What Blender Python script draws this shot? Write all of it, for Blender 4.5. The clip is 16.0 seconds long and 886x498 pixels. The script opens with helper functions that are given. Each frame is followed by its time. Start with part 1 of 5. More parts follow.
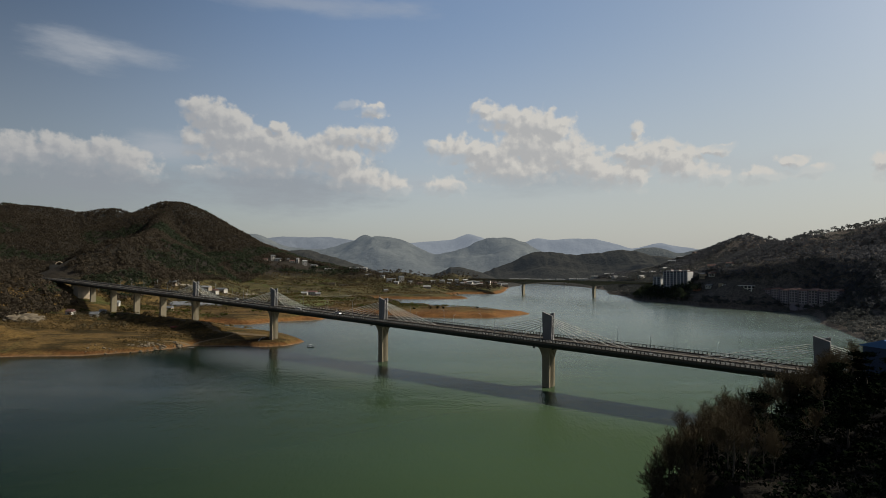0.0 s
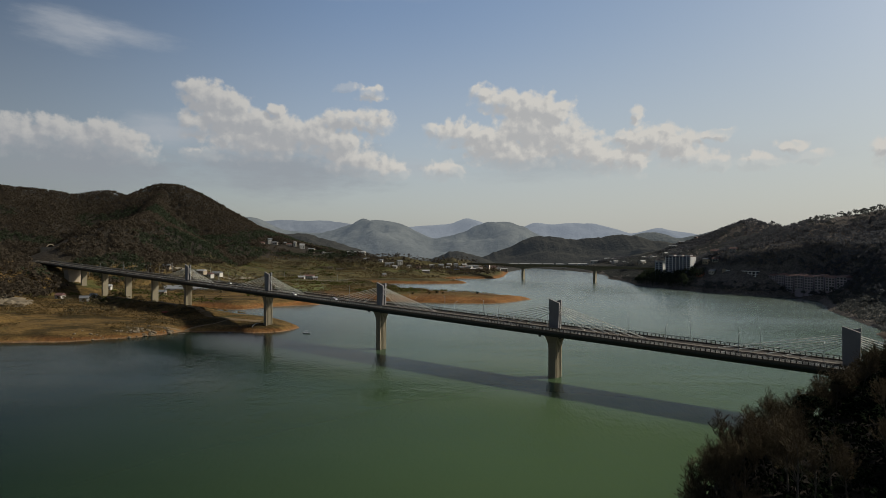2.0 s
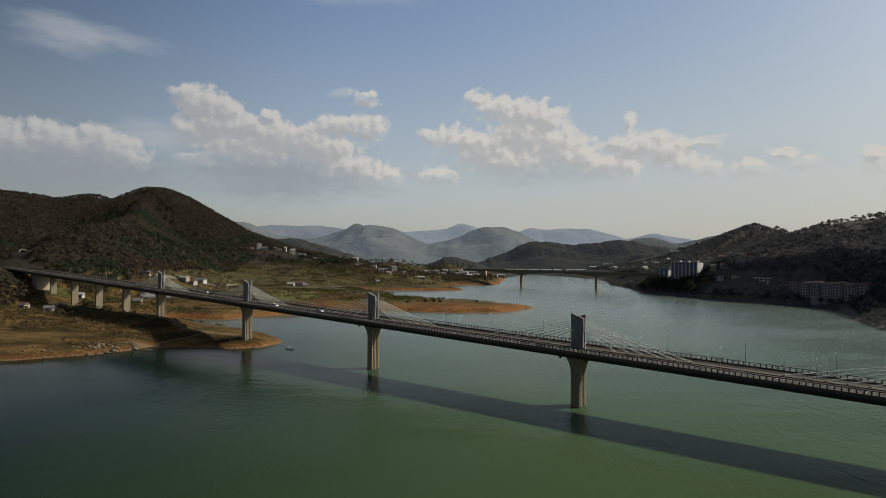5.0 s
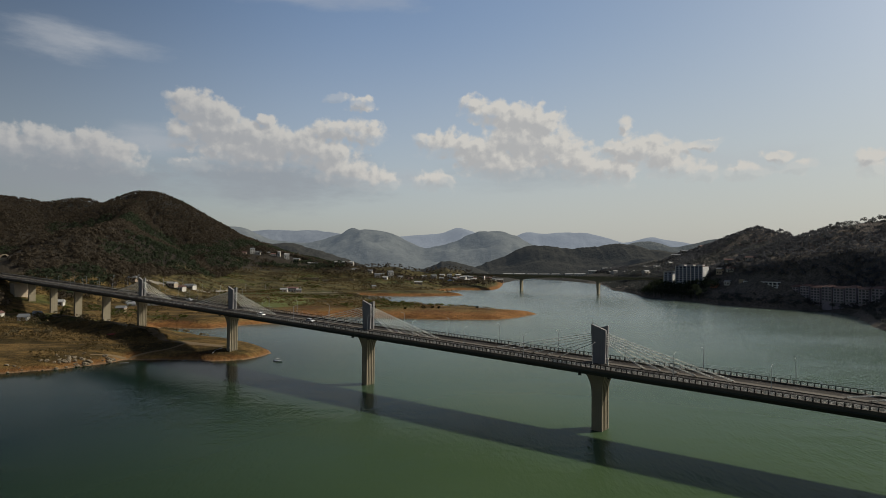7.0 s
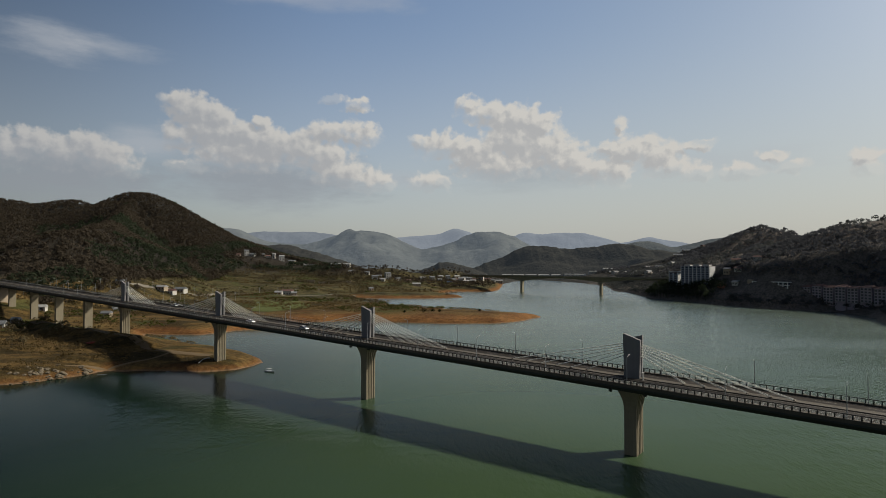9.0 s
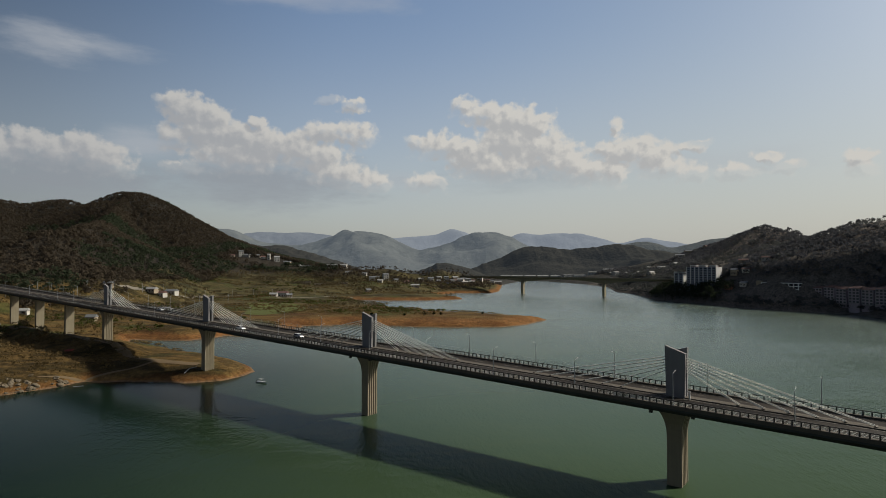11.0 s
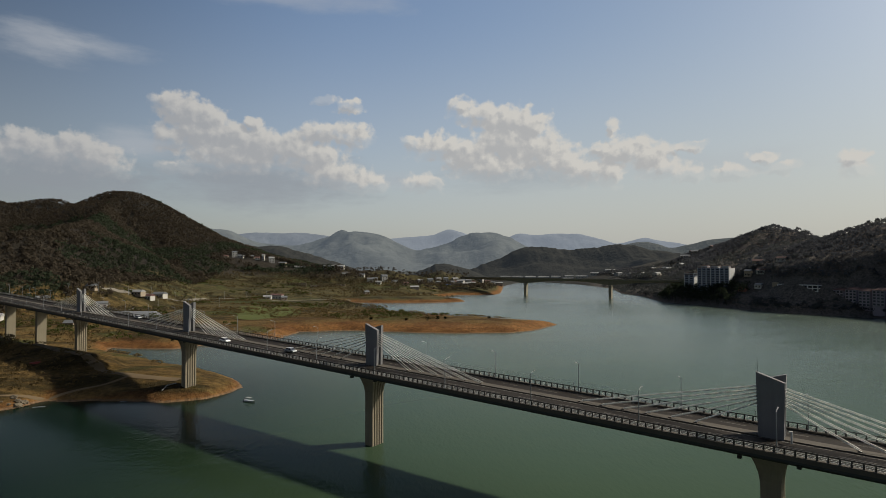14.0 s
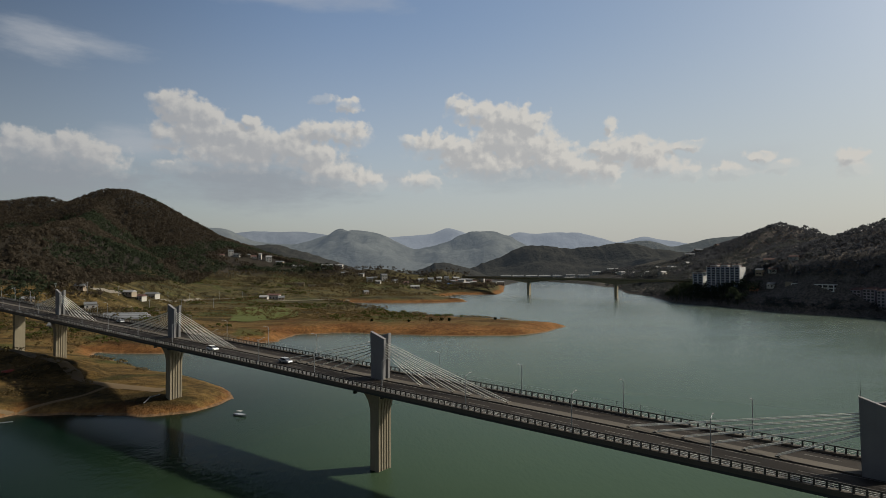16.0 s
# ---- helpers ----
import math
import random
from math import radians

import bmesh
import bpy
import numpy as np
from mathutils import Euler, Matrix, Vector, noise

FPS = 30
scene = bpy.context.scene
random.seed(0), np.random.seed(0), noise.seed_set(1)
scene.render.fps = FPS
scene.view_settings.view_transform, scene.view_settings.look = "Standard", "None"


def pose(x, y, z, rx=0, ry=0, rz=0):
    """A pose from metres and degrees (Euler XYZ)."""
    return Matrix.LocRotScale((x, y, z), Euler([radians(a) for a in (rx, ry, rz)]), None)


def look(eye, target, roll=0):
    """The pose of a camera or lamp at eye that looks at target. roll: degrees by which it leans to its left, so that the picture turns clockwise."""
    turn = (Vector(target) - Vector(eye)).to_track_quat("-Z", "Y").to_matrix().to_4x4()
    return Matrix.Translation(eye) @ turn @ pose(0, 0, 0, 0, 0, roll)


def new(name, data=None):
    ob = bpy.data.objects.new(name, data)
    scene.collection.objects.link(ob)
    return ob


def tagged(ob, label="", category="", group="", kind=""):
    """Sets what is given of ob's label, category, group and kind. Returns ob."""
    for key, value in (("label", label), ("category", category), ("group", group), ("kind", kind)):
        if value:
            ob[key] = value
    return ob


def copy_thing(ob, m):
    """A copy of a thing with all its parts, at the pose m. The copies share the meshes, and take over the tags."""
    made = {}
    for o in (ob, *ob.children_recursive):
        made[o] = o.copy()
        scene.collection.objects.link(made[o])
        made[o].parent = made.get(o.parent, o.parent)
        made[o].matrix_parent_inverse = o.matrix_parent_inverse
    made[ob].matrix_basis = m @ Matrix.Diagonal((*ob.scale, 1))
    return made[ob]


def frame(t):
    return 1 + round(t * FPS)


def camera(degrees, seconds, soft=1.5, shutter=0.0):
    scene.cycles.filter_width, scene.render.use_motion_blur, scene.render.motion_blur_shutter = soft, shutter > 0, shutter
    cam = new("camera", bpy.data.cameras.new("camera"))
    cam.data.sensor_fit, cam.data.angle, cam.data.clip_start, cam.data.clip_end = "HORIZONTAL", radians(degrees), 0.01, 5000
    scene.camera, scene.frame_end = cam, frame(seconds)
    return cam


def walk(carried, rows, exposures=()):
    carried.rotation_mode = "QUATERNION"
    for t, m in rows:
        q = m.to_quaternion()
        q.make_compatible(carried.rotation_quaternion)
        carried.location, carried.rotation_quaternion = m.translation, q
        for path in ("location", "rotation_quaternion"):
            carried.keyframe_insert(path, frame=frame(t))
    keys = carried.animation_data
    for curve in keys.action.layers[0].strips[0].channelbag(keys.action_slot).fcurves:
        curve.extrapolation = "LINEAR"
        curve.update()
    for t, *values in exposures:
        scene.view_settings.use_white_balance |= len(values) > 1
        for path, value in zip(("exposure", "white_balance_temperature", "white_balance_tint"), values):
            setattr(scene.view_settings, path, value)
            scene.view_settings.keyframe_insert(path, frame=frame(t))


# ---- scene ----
cam = camera(75.0, 16.0, 0.7)
PATH = [  # seconds, x, y, z, pitch, roll, yaw
    (0, -0.00, -0.00, 51.45, 1.615, -0.159, -0.000),
    (0.5, -0.13, 2.43, 51.37, 1.149, -0.228, -0.047),
    (1, -0.35, 5.25, 51.35, 0.688, -0.291, -0.054),
    (1.5, -0.72, 8.83, 51.36, 0.235, -0.344, -0.098),
    (2, -1.26, 13.46, 51.39, 0.046, -0.377, -0.163),
    (2.5, -1.84, 18.90, 51.43, 0.037, -0.398, -0.254),
    (3, -2.43, 24.90, 51.49, 0.115, -0.412, -0.378),
    (3.5, -3.01, 31.17, 51.55, 0.237, -0.418, -0.490),
    (4, -3.59, 37.43, 51.53, 0.324, -0.421, -0.587),
    (6.5, -5.40, 67.01, 51.20, 0.994, -0.301, -1.025),
    (7, -6.14, 72.59, 51.19, 1.037, -0.246, -1.125),
    (7.5, -6.94, 78.11, 51.15, 1.059, -0.185, -1.229),
    (8, -7.81, 83.56, 51.15, 1.116, -0.114, -1.304),
    (8.5, -8.70, 88.93, 51.17, 1.113, -0.034, -1.385),
    (9, -9.58, 94.26, 51.21, 1.139, 0.049, -1.480),
    (11.5, -14.29, 119.55, 51.45, 1.230, 0.089, -1.897),
    (12, -15.06, 124.42, 51.51, 1.263, 0.090, -1.923),
    (12.5, -15.87, 129.30, 51.62, 1.271, 0.092, -2.002),
    (13, -16.76, 134.22, 51.80, 1.270, 0.108, -2.075),
    (13.5, -17.68, 139.18, 51.94, 1.263, 0.124, -2.130),
    (14, -18.62, 144.17, 51.98, 1.252, 0.140, -2.205),
    (14.5, -19.58, 149.23, 51.96, 1.203, 0.148, -2.238),
    (15, -20.50, 154.40, 51.97, 1.166, 0.148, -2.291),
    (15.5, -21.40, 159.60, 51.98, 1.152, 0.153, -2.330),
    (16, -22.31, 164.85, 52.00, 1.144, 0.166, -2.390),
]
walk(cam, [(t, pose(x, y, z, 90 + pitch, roll, yaw)) for t, x, y, z, pitch, roll, yaw in PATH])

# ---- light ----
SUN_DIR = Vector((0.985, 0.17, 0.0)).normalized()
SUN_EL = radians(39.5)
sun_data = bpy.data.lights.new("sun", "SUN")
sun_data.energy, sun_data.angle, sun_data.color = 5.0, radians(2.4), (1.0, 0.92, 0.77)
sun = new("sun", sun_data)
sun.matrix_world = look((SUN_DIR * math.cos(SUN_EL) + Vector((0, 0, math.sin(SUN_EL)))) * 500, (0, 0, 0))

# clouds: azimuth, elevation and half sizes in degrees
CLOUDS_WEST = [(-37.4, 9.0, 1.4, 1.1), (-35.8, 9.1, 1.2, 1.1), (-33.9, 9.5, 1.5, 1.1), (-32.1, 9.1, 1.4, 1.0), (-30.2, 9.5, 1.5, 1.1), (-28.7, 8.9, 1.6, 1.1), (-27.4, 8.1, 1.0, 0.6)]
CLOUDS_MIDDLE = [(-23.2, 14.1, 1.1, 0.9), (-21.9, 13.5, 1.6, 1.2), (-20.0, 13.3, 1.2, 0.9), (-23.0, 11.0, 1.3, 0.9), (-21.1, 11.8, 2.1, 1.2), (-18.1, 11.8, 2.3, 1.1),
    (-16.1, 13.2, 0.7, 0.5), (-15.5, 11.2, 2.7, 1.1), (-12.9, 10.9, 2.7, 1.2), (-10.7, 10.0, 2.4, 1.3), (-8.3, 8.5, 2.2, 1.0), (-5.8, 7.8, 1.9, 0.8), (-4.2, 7.4, 0.9, 0.5),
    (-22.5, 8.7, 1.4, 0.5), (-17.6, 9.9, 3.6, 1.2), (-9.7, 12.5, 2.1, 0.7), (-7.0, 12.3, 1.7, 1.0), (-9.2, 15.6, 1.1, 0.35), (-7.0, 15.1, 1.1, 0.5), (0.3, 7.8, 1.7, 0.7)]
CLOUDS_EAST = [(-0.3, 11.7, 1.2, 0.6), (2.0, 11.3, 2.6, 1.0), (4.8, 10.6, 2.5, 1.2), (4.1, 15.4, 1.2, 0.6), (6.0, 14.5, 2.2, 0.9), (8.7, 13.7, 2.6, 1.1), (11.0, 13.4, 1.6, 0.9),
    (9.2, 11.8, 3.1, 1.3), (12.0, 10.8, 2.4, 1.3), (14.1, 9.5, 2.2, 1.1), (16.3, 8.7, 2.2, 1.0), (18.3, 8.6, 1.1, 1.1), (7.0, 9.4, 3.3, 1.1)]
CLOUDS_LOW = [(17.7, 10.9, 1.0, 0.5), (19.9, 10.5, 2.5, 0.9), (21.9, 9.8, 1.7, 1.1), (23.3, 8.6, 1.9, 0.8), (25.7, 8.0, 1.2, 0.5), (18.7, 12.8, 0.6, 0.7), (25.5, 10.6, 1.0, 0.4),
    (28.8, 8.0, 1.4, 0.6), (31.3, 9.1, 1.0, 0.4), (32.7, 8.1, 1.0, 0.5), (37.7, 8.6, 1.0, 0.4), (38.0, 7.7, 0.8, 0.7)]
VEILS = [(-32.8, 17.6, 3.6, 1.6, 0.55), (-28.4, 17.8, 3.6, 0.9, 0.45), (-25.8, 10.2, 3.4, 1.5, 0.55), (-3.5, 8.0, 5.0, 1.0, 0.35), (27.0, 8.8, 9.0, 1.4, 0.25), (-12.4, 24.0, 11.8, 0.9, 0.35)]
BASES = [(-15.5, 7.6, 10.5, 3.0, 0.75), (9.5, 8.6, 8.8, 2.0, 0.35), (-31.8, 6.8, 8.3, 2.6, 0.75)]


class Nodes:
    """A short way to write node trees."""
    def __init__(self, tree):
        self.tree = tree

    def add(self, kind, inputs=None, **settings):
        n = self.tree.nodes.new(kind)
        for k, v in settings.items():
            setattr(n, k, v)
        for k, v in (inputs or {}).items():
            self.put(n.inputs[k], v)
        return n

    def put(self, socket, v):
        if isinstance(v, bpy.types.NodeSocket):
            self.tree.links.new(v, socket)
        else:
            socket.default_value = v

    def math(self, op, a, b=0.0, c=0.0, clamp=False):
        return self.add("ShaderNodeMath", {0: a, 1: b, 2: c}, operation=op, use_clamp=clamp).outputs[0]

    def vmath(self, op, a, b=(0, 0, 0), c=(0, 0, 0)):
        n = self.add("ShaderNodeVectorMath", {0: a, 1: b}, operation=op)
        if op == "MULTIPLY_ADD":
            self.put(n.inputs[2], c)
        return n.outputs["Value"] if op in ("LENGTH", "DOT_PRODUCT") else n.outputs[0]

    def noise(self, vec, scale, detail=4.0, rough=0.55, dist=0.0):
        return self.add("ShaderNodeTexNoise", {"Vector": vec, "Scale": scale, "Detail": detail, "Roughness": rough, "Distortion": dist}).outputs[0]

    def mix(self, fac, a, b, blend="MIX"):
        n = self.add("ShaderNodeMix", data_type="RGBA", blend_type=blend)
        self.put(n.inputs[0], fac), self.put(n.inputs[6], a), self.put(n.inputs[7], b)
        return n.outputs[2]

    def step(self, v, lo, hi, to0=0.0, to1=1.0):
        return self.add("ShaderNodeMapRange", {0: v, 1: lo, 2: hi, 3: to0, 4: to1}, interpolation_type="SMOOTHSTEP").outputs[0]


def cloud_group():
    """The density of the cumulus heaps at a place of the sky (azimuth, elevation in degrees)."""
    g = bpy.data.node_groups.new("cloud_heaps", "ShaderNodeTree")
    g.interface.new_socket("Place", in_out="INPUT", socket_type="NodeSocketVector")
    g.interface.new_socket("Density", in_out="OUTPUT", socket_type="NodeSocketFloat")
    n = Nodes(g)
    place = n.add("NodeGroupInput").outputs[0]
    warp = n.vmath("MULTIPLY_ADD", n.add("ShaderNodeTexNoise", {"Vector": place, "Scale": 0.8, "Detail": 3.0}).outputs[1], (1.7, 1.2, 0), (-0.85, -0.6, 0))
    warped = n.vmath("ADD", place, warp)
    field = -3.0
    for a, e, w, h in CLOUDS_WEST + CLOUDS_MIDDLE + CLOUDS_EAST + CLOUDS_LOW:
        d = n.vmath("LENGTH", n.vmath("MULTIPLY_ADD", warped, (1 / w, 1 / h, 0), (-a / w, (0.2 - e) / h, 0)))
        field = n.math("SMOOTH_MAX", n.math("SUBTRACT", 1.0, d), field, 0.3) if field != -3.0 else n.math("SUBTRACT", 1.0, d)
    puffs = n.noise(place, 1.1, 5.0, 0.55)
    cells = n.add("ShaderNodeTexVoronoi", {"Vector": n.vmath("ADD", place, n.vmath("MULTIPLY", warp, (0.3, 0.3, 0))), "Scale": 1.25}, feature="SMOOTH_F1").outputs[0]
    field = n.math("ADD", field, n.math("MULTIPLY_ADD", puffs, 1.7, -0.47))
    field = n.math("ADD", field, n.math("MULTIPLY_ADD", cells, -0.75, 0.50))
    n.tree.links.new(field, n.add("NodeGroupOutput").inputs[0])
    return g


def sky_world():
    w = bpy.data.worlds.new("sky")
    scene.world = w
    w.use_nodes = True
    n = Nodes(w.node_tree)
    w.node_tree.nodes.clear()
    sky = n.add("ShaderNodeTexSky", sky_type="NISHITA", sun_disc=False, sun_elevation=SUN_EL, sun_rotation=math.atan2(SUN_DIR.x, SUN_DIR.y),
                altitude=150, air_density=1.0, dust_density=3.0, ozone_density=1.2).outputs[0]
    way = n.add("ShaderNodeTexCoord").outputs["Generated"]
    xyz = n.add("ShaderNodeSeparateXYZ", {0: way})
    az = n.math("MULTIPLY", n.math("ARCTAN2", xyz.outputs[0], xyz.outputs[1]), 57.2958)
    el = n.math("MULTIPLY", n.math("ARCSINE", xyz.outputs[2]), 57.2958)
    place = n.add("ShaderNodeCombineXYZ", {0: az, 1: el}).outputs[0]
    heaps = cloud_group()
    here = n.add("ShaderNodeGroup", {0: place}, node_tree=heaps).outputs[0]
    sunward = n.add("ShaderNodeGroup", {0: n.vmath("ADD", place, (0.45, 0.55, 0))}, node_tree=heaps).outputs[0]
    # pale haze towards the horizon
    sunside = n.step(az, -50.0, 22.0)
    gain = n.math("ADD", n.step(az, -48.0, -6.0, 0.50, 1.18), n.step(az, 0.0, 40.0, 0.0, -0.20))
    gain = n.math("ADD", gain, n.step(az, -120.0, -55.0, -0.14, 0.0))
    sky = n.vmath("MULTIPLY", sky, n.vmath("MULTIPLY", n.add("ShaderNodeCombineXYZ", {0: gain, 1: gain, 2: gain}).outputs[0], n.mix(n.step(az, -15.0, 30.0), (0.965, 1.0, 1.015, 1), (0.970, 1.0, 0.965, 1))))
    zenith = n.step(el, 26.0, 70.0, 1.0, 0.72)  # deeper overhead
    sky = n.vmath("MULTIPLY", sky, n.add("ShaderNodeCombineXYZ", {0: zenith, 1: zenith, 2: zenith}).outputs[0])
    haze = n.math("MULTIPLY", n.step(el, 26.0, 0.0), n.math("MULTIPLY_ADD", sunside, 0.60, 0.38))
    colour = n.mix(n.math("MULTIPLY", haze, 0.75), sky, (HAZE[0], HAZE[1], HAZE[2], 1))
    wisp = n.noise(n.vmath("MULTIPLY", place, (0.25, 0.9, 1)), 0.8, 5.0, 0.6)
    for k, (a, e, wd, h, amount) in enumerate(VEILS + BASES):
        d = n.vmath("LENGTH", n.vmath("MULTIPLY_ADD", place, (1 / wd, 1 / h, 0), (-a / wd, -e / h, 0)))
        m = n.math("MULTIPLY", n.step(n.math("ADD", d, n.math("MULTIPLY_ADD", wisp, 1.6, -0.8)), 1.3, 0.1), amount)
        colour = n.mix(m, colour, (VEIL[0], VEIL[1], VEIL[2], 1) if k < len(VEILS) else (BASE[0], BASE[1], BASE[2], 1))
    lit = n.math("ADD", n.math("MULTIPLY", n.step(sunward, 1.15, 0.05), 0.65), n.math("MULTIPLY", n.step(n.math("SUBTRACT", here, sunward), -0.30, 0.75), 0.35))
    lit = n.math("ADD", n.math("MULTIPLY", lit, n.math("MULTIPLY_ADD", sunside, 0.38, 0.44)), n.math("MULTIPLY", sunside, 0.42), clamp=True)
    white = n.mix(lit, (SHADE[0], SHADE[1], SHADE[2], 1), (LIT[0], LIT[1], LIT[2], 1))
    below = n.add("ShaderNodeGroup", {0: n.vmath("ADD", place, (-0.2, -1.1, 0))}, node_tree=heaps).outputs[0]
    cover = n.math("MULTIPLY", n.step(here, -0.12, 0.62), n.step(el, 4.5, 7.5, 0.0, 0.95))
    cover = n.math("MULTIPLY", cover, n.step(below, -0.5, 0.5, 0.3, 1.0))
    colour = n.mix(cover, colour, white)
    bg = n.add("ShaderNodeBackground", {"Color": colour, "Strength": 0.1})
    n.tree.links.new(bg.outputs[0], n.add("ShaderNodeOutputWorld").inputs[0])


# sky colours, in the units of the sky texture
HAZE, VEIL, BASE = (4.95, 5.0, 4.78), (4.2, 4.4, 4.7), (2.7, 2.9, 3.2)
SHADE, LIT = (3.1, 3.25, 3.5), (6.0, 5.8, 5.4)
sky_world()

# ---- materials ----


def material(name, rough=0.8, metal=0.0, spec=0.3):
    m = bpy.data.materials.new(name)
    m.use_nodes = True
    n = Nodes(m.node_tree)
    b = m.node_tree.nodes["Principled BSDF"]
    b.inputs["Roughness"].default_value, b.inputs["Metallic"].default_value, b.inputs["Specular IOR Level"].default_value = rough, metal, spec
    return m, n, b


def rgb(c):
    return (c[0], c[1], c[2], 1)


def surface(name, colour, rough=0.8, vary=0.25, scale=0.6, fine=8.0, bump=0.15, metal=0.0, spec=0.3, island=0.0, each=0.0, leafy=False):
    """A surface with broad stains and fine grain, in real-world size; island or each: how far pieces differ."""
    m, n, b = material(name, rough, metal, spec)
    where = n.add("ShaderNodeNewGeometry").outputs["Position"]
    broad, grain = n.noise(where, scale, 5.0), n.noise(where, fine, 4.0, 0.65)
    f = n.math("ADD", n.math("MULTIPLY_ADD", broad, 1.6, -0.8), n.math("MULTIPLY_ADD", grain, 0.8, -0.4))
    if island:
        f = n.math("ADD", f, n.math("MULTIPLY_ADD", n.add("ShaderNodeNewGeometry").outputs["Random Per Island"], 2 * island, -island))
    if each:
        f = n.math("ADD", f, n.math("MULTIPLY_ADD", n.add("ShaderNodeObjectInfo").outputs["Random"], 2 * each, -each))
    gain = n.math("MULTIPLY_ADD", f, vary, 1.0)
    n.put(b.inputs["Base Color"], n.vmath("MULTIPLY", n.add("ShaderNodeRGB").outputs[0], n.add("ShaderNodeCombineXYZ", {0: gain, 1: gain, 2: gain}).outputs[0]))
    for q in m.node_tree.nodes:
        if q.type == "RGB":
            q.outputs[0].default_value = rgb(colour)
    if leafy:  # thin sprays let half the light through
        thin = n.add("ShaderNodeBsdfTranslucent", {"Color": b.inputs["Base Color"].links[0].from_socket}).outputs[0]
        both = n.add("ShaderNodeMixShader", {0: 0.5, 1: b.outputs[0], 2: thin}).outputs[0]
        n.tree.links.new(both, m.node_tree.nodes["Material Output"].inputs[0])
    n.put(b.inputs["Roughness"], n.math("MULTIPLY_ADD", broad, 0.2, rough - 0.1, clamp=True))
    if bump:
        n.put(b.inputs["Normal"], n.add("ShaderNodeBump", {"Height": grain, "Strength": bump, "Distance": 0.1}).outputs[0])
    return m


def concrete_material(name, colour, streak=0.25):
    """Concrete with rain streaks that run down it."""
    m, n, b = material(name, 0.85)
    where = n.add("ShaderNodeNewGeometry").outputs["Position"]
    runs = n.noise(n.vmath("MULTIPLY", where, (1.6, 1.6, 0.06)), 1.0, 5.0, 0.6)
    broad, grain = n.noise(where, 0.25, 4.0), n.noise(where, 5.0, 4.0, 0.7)
    gain = n.math("ADD", n.math("MULTIPLY_ADD", runs, 2 * streak, 1.0 - streak), n.math("ADD", n.math("MULTIPLY_ADD", broad, 0.3, -0.15), n.math("MULTIPLY_ADD", grain, 0.16, -0.08)))
    colour_node = n.mix(1.0, rgb(colour), n.add("ShaderNodeCombineXYZ", {0: gain, 1: gain, 2: gain}).outputs[0], "MULTIPLY")
    n.put(b.inputs["Base Color"], colour_node)
    n.put(b.inputs["Normal"], n.add("ShaderNodeBump", {"Height": grain, "Strength": 0.2, "Distance": 0.05}).outputs[0])
    return m


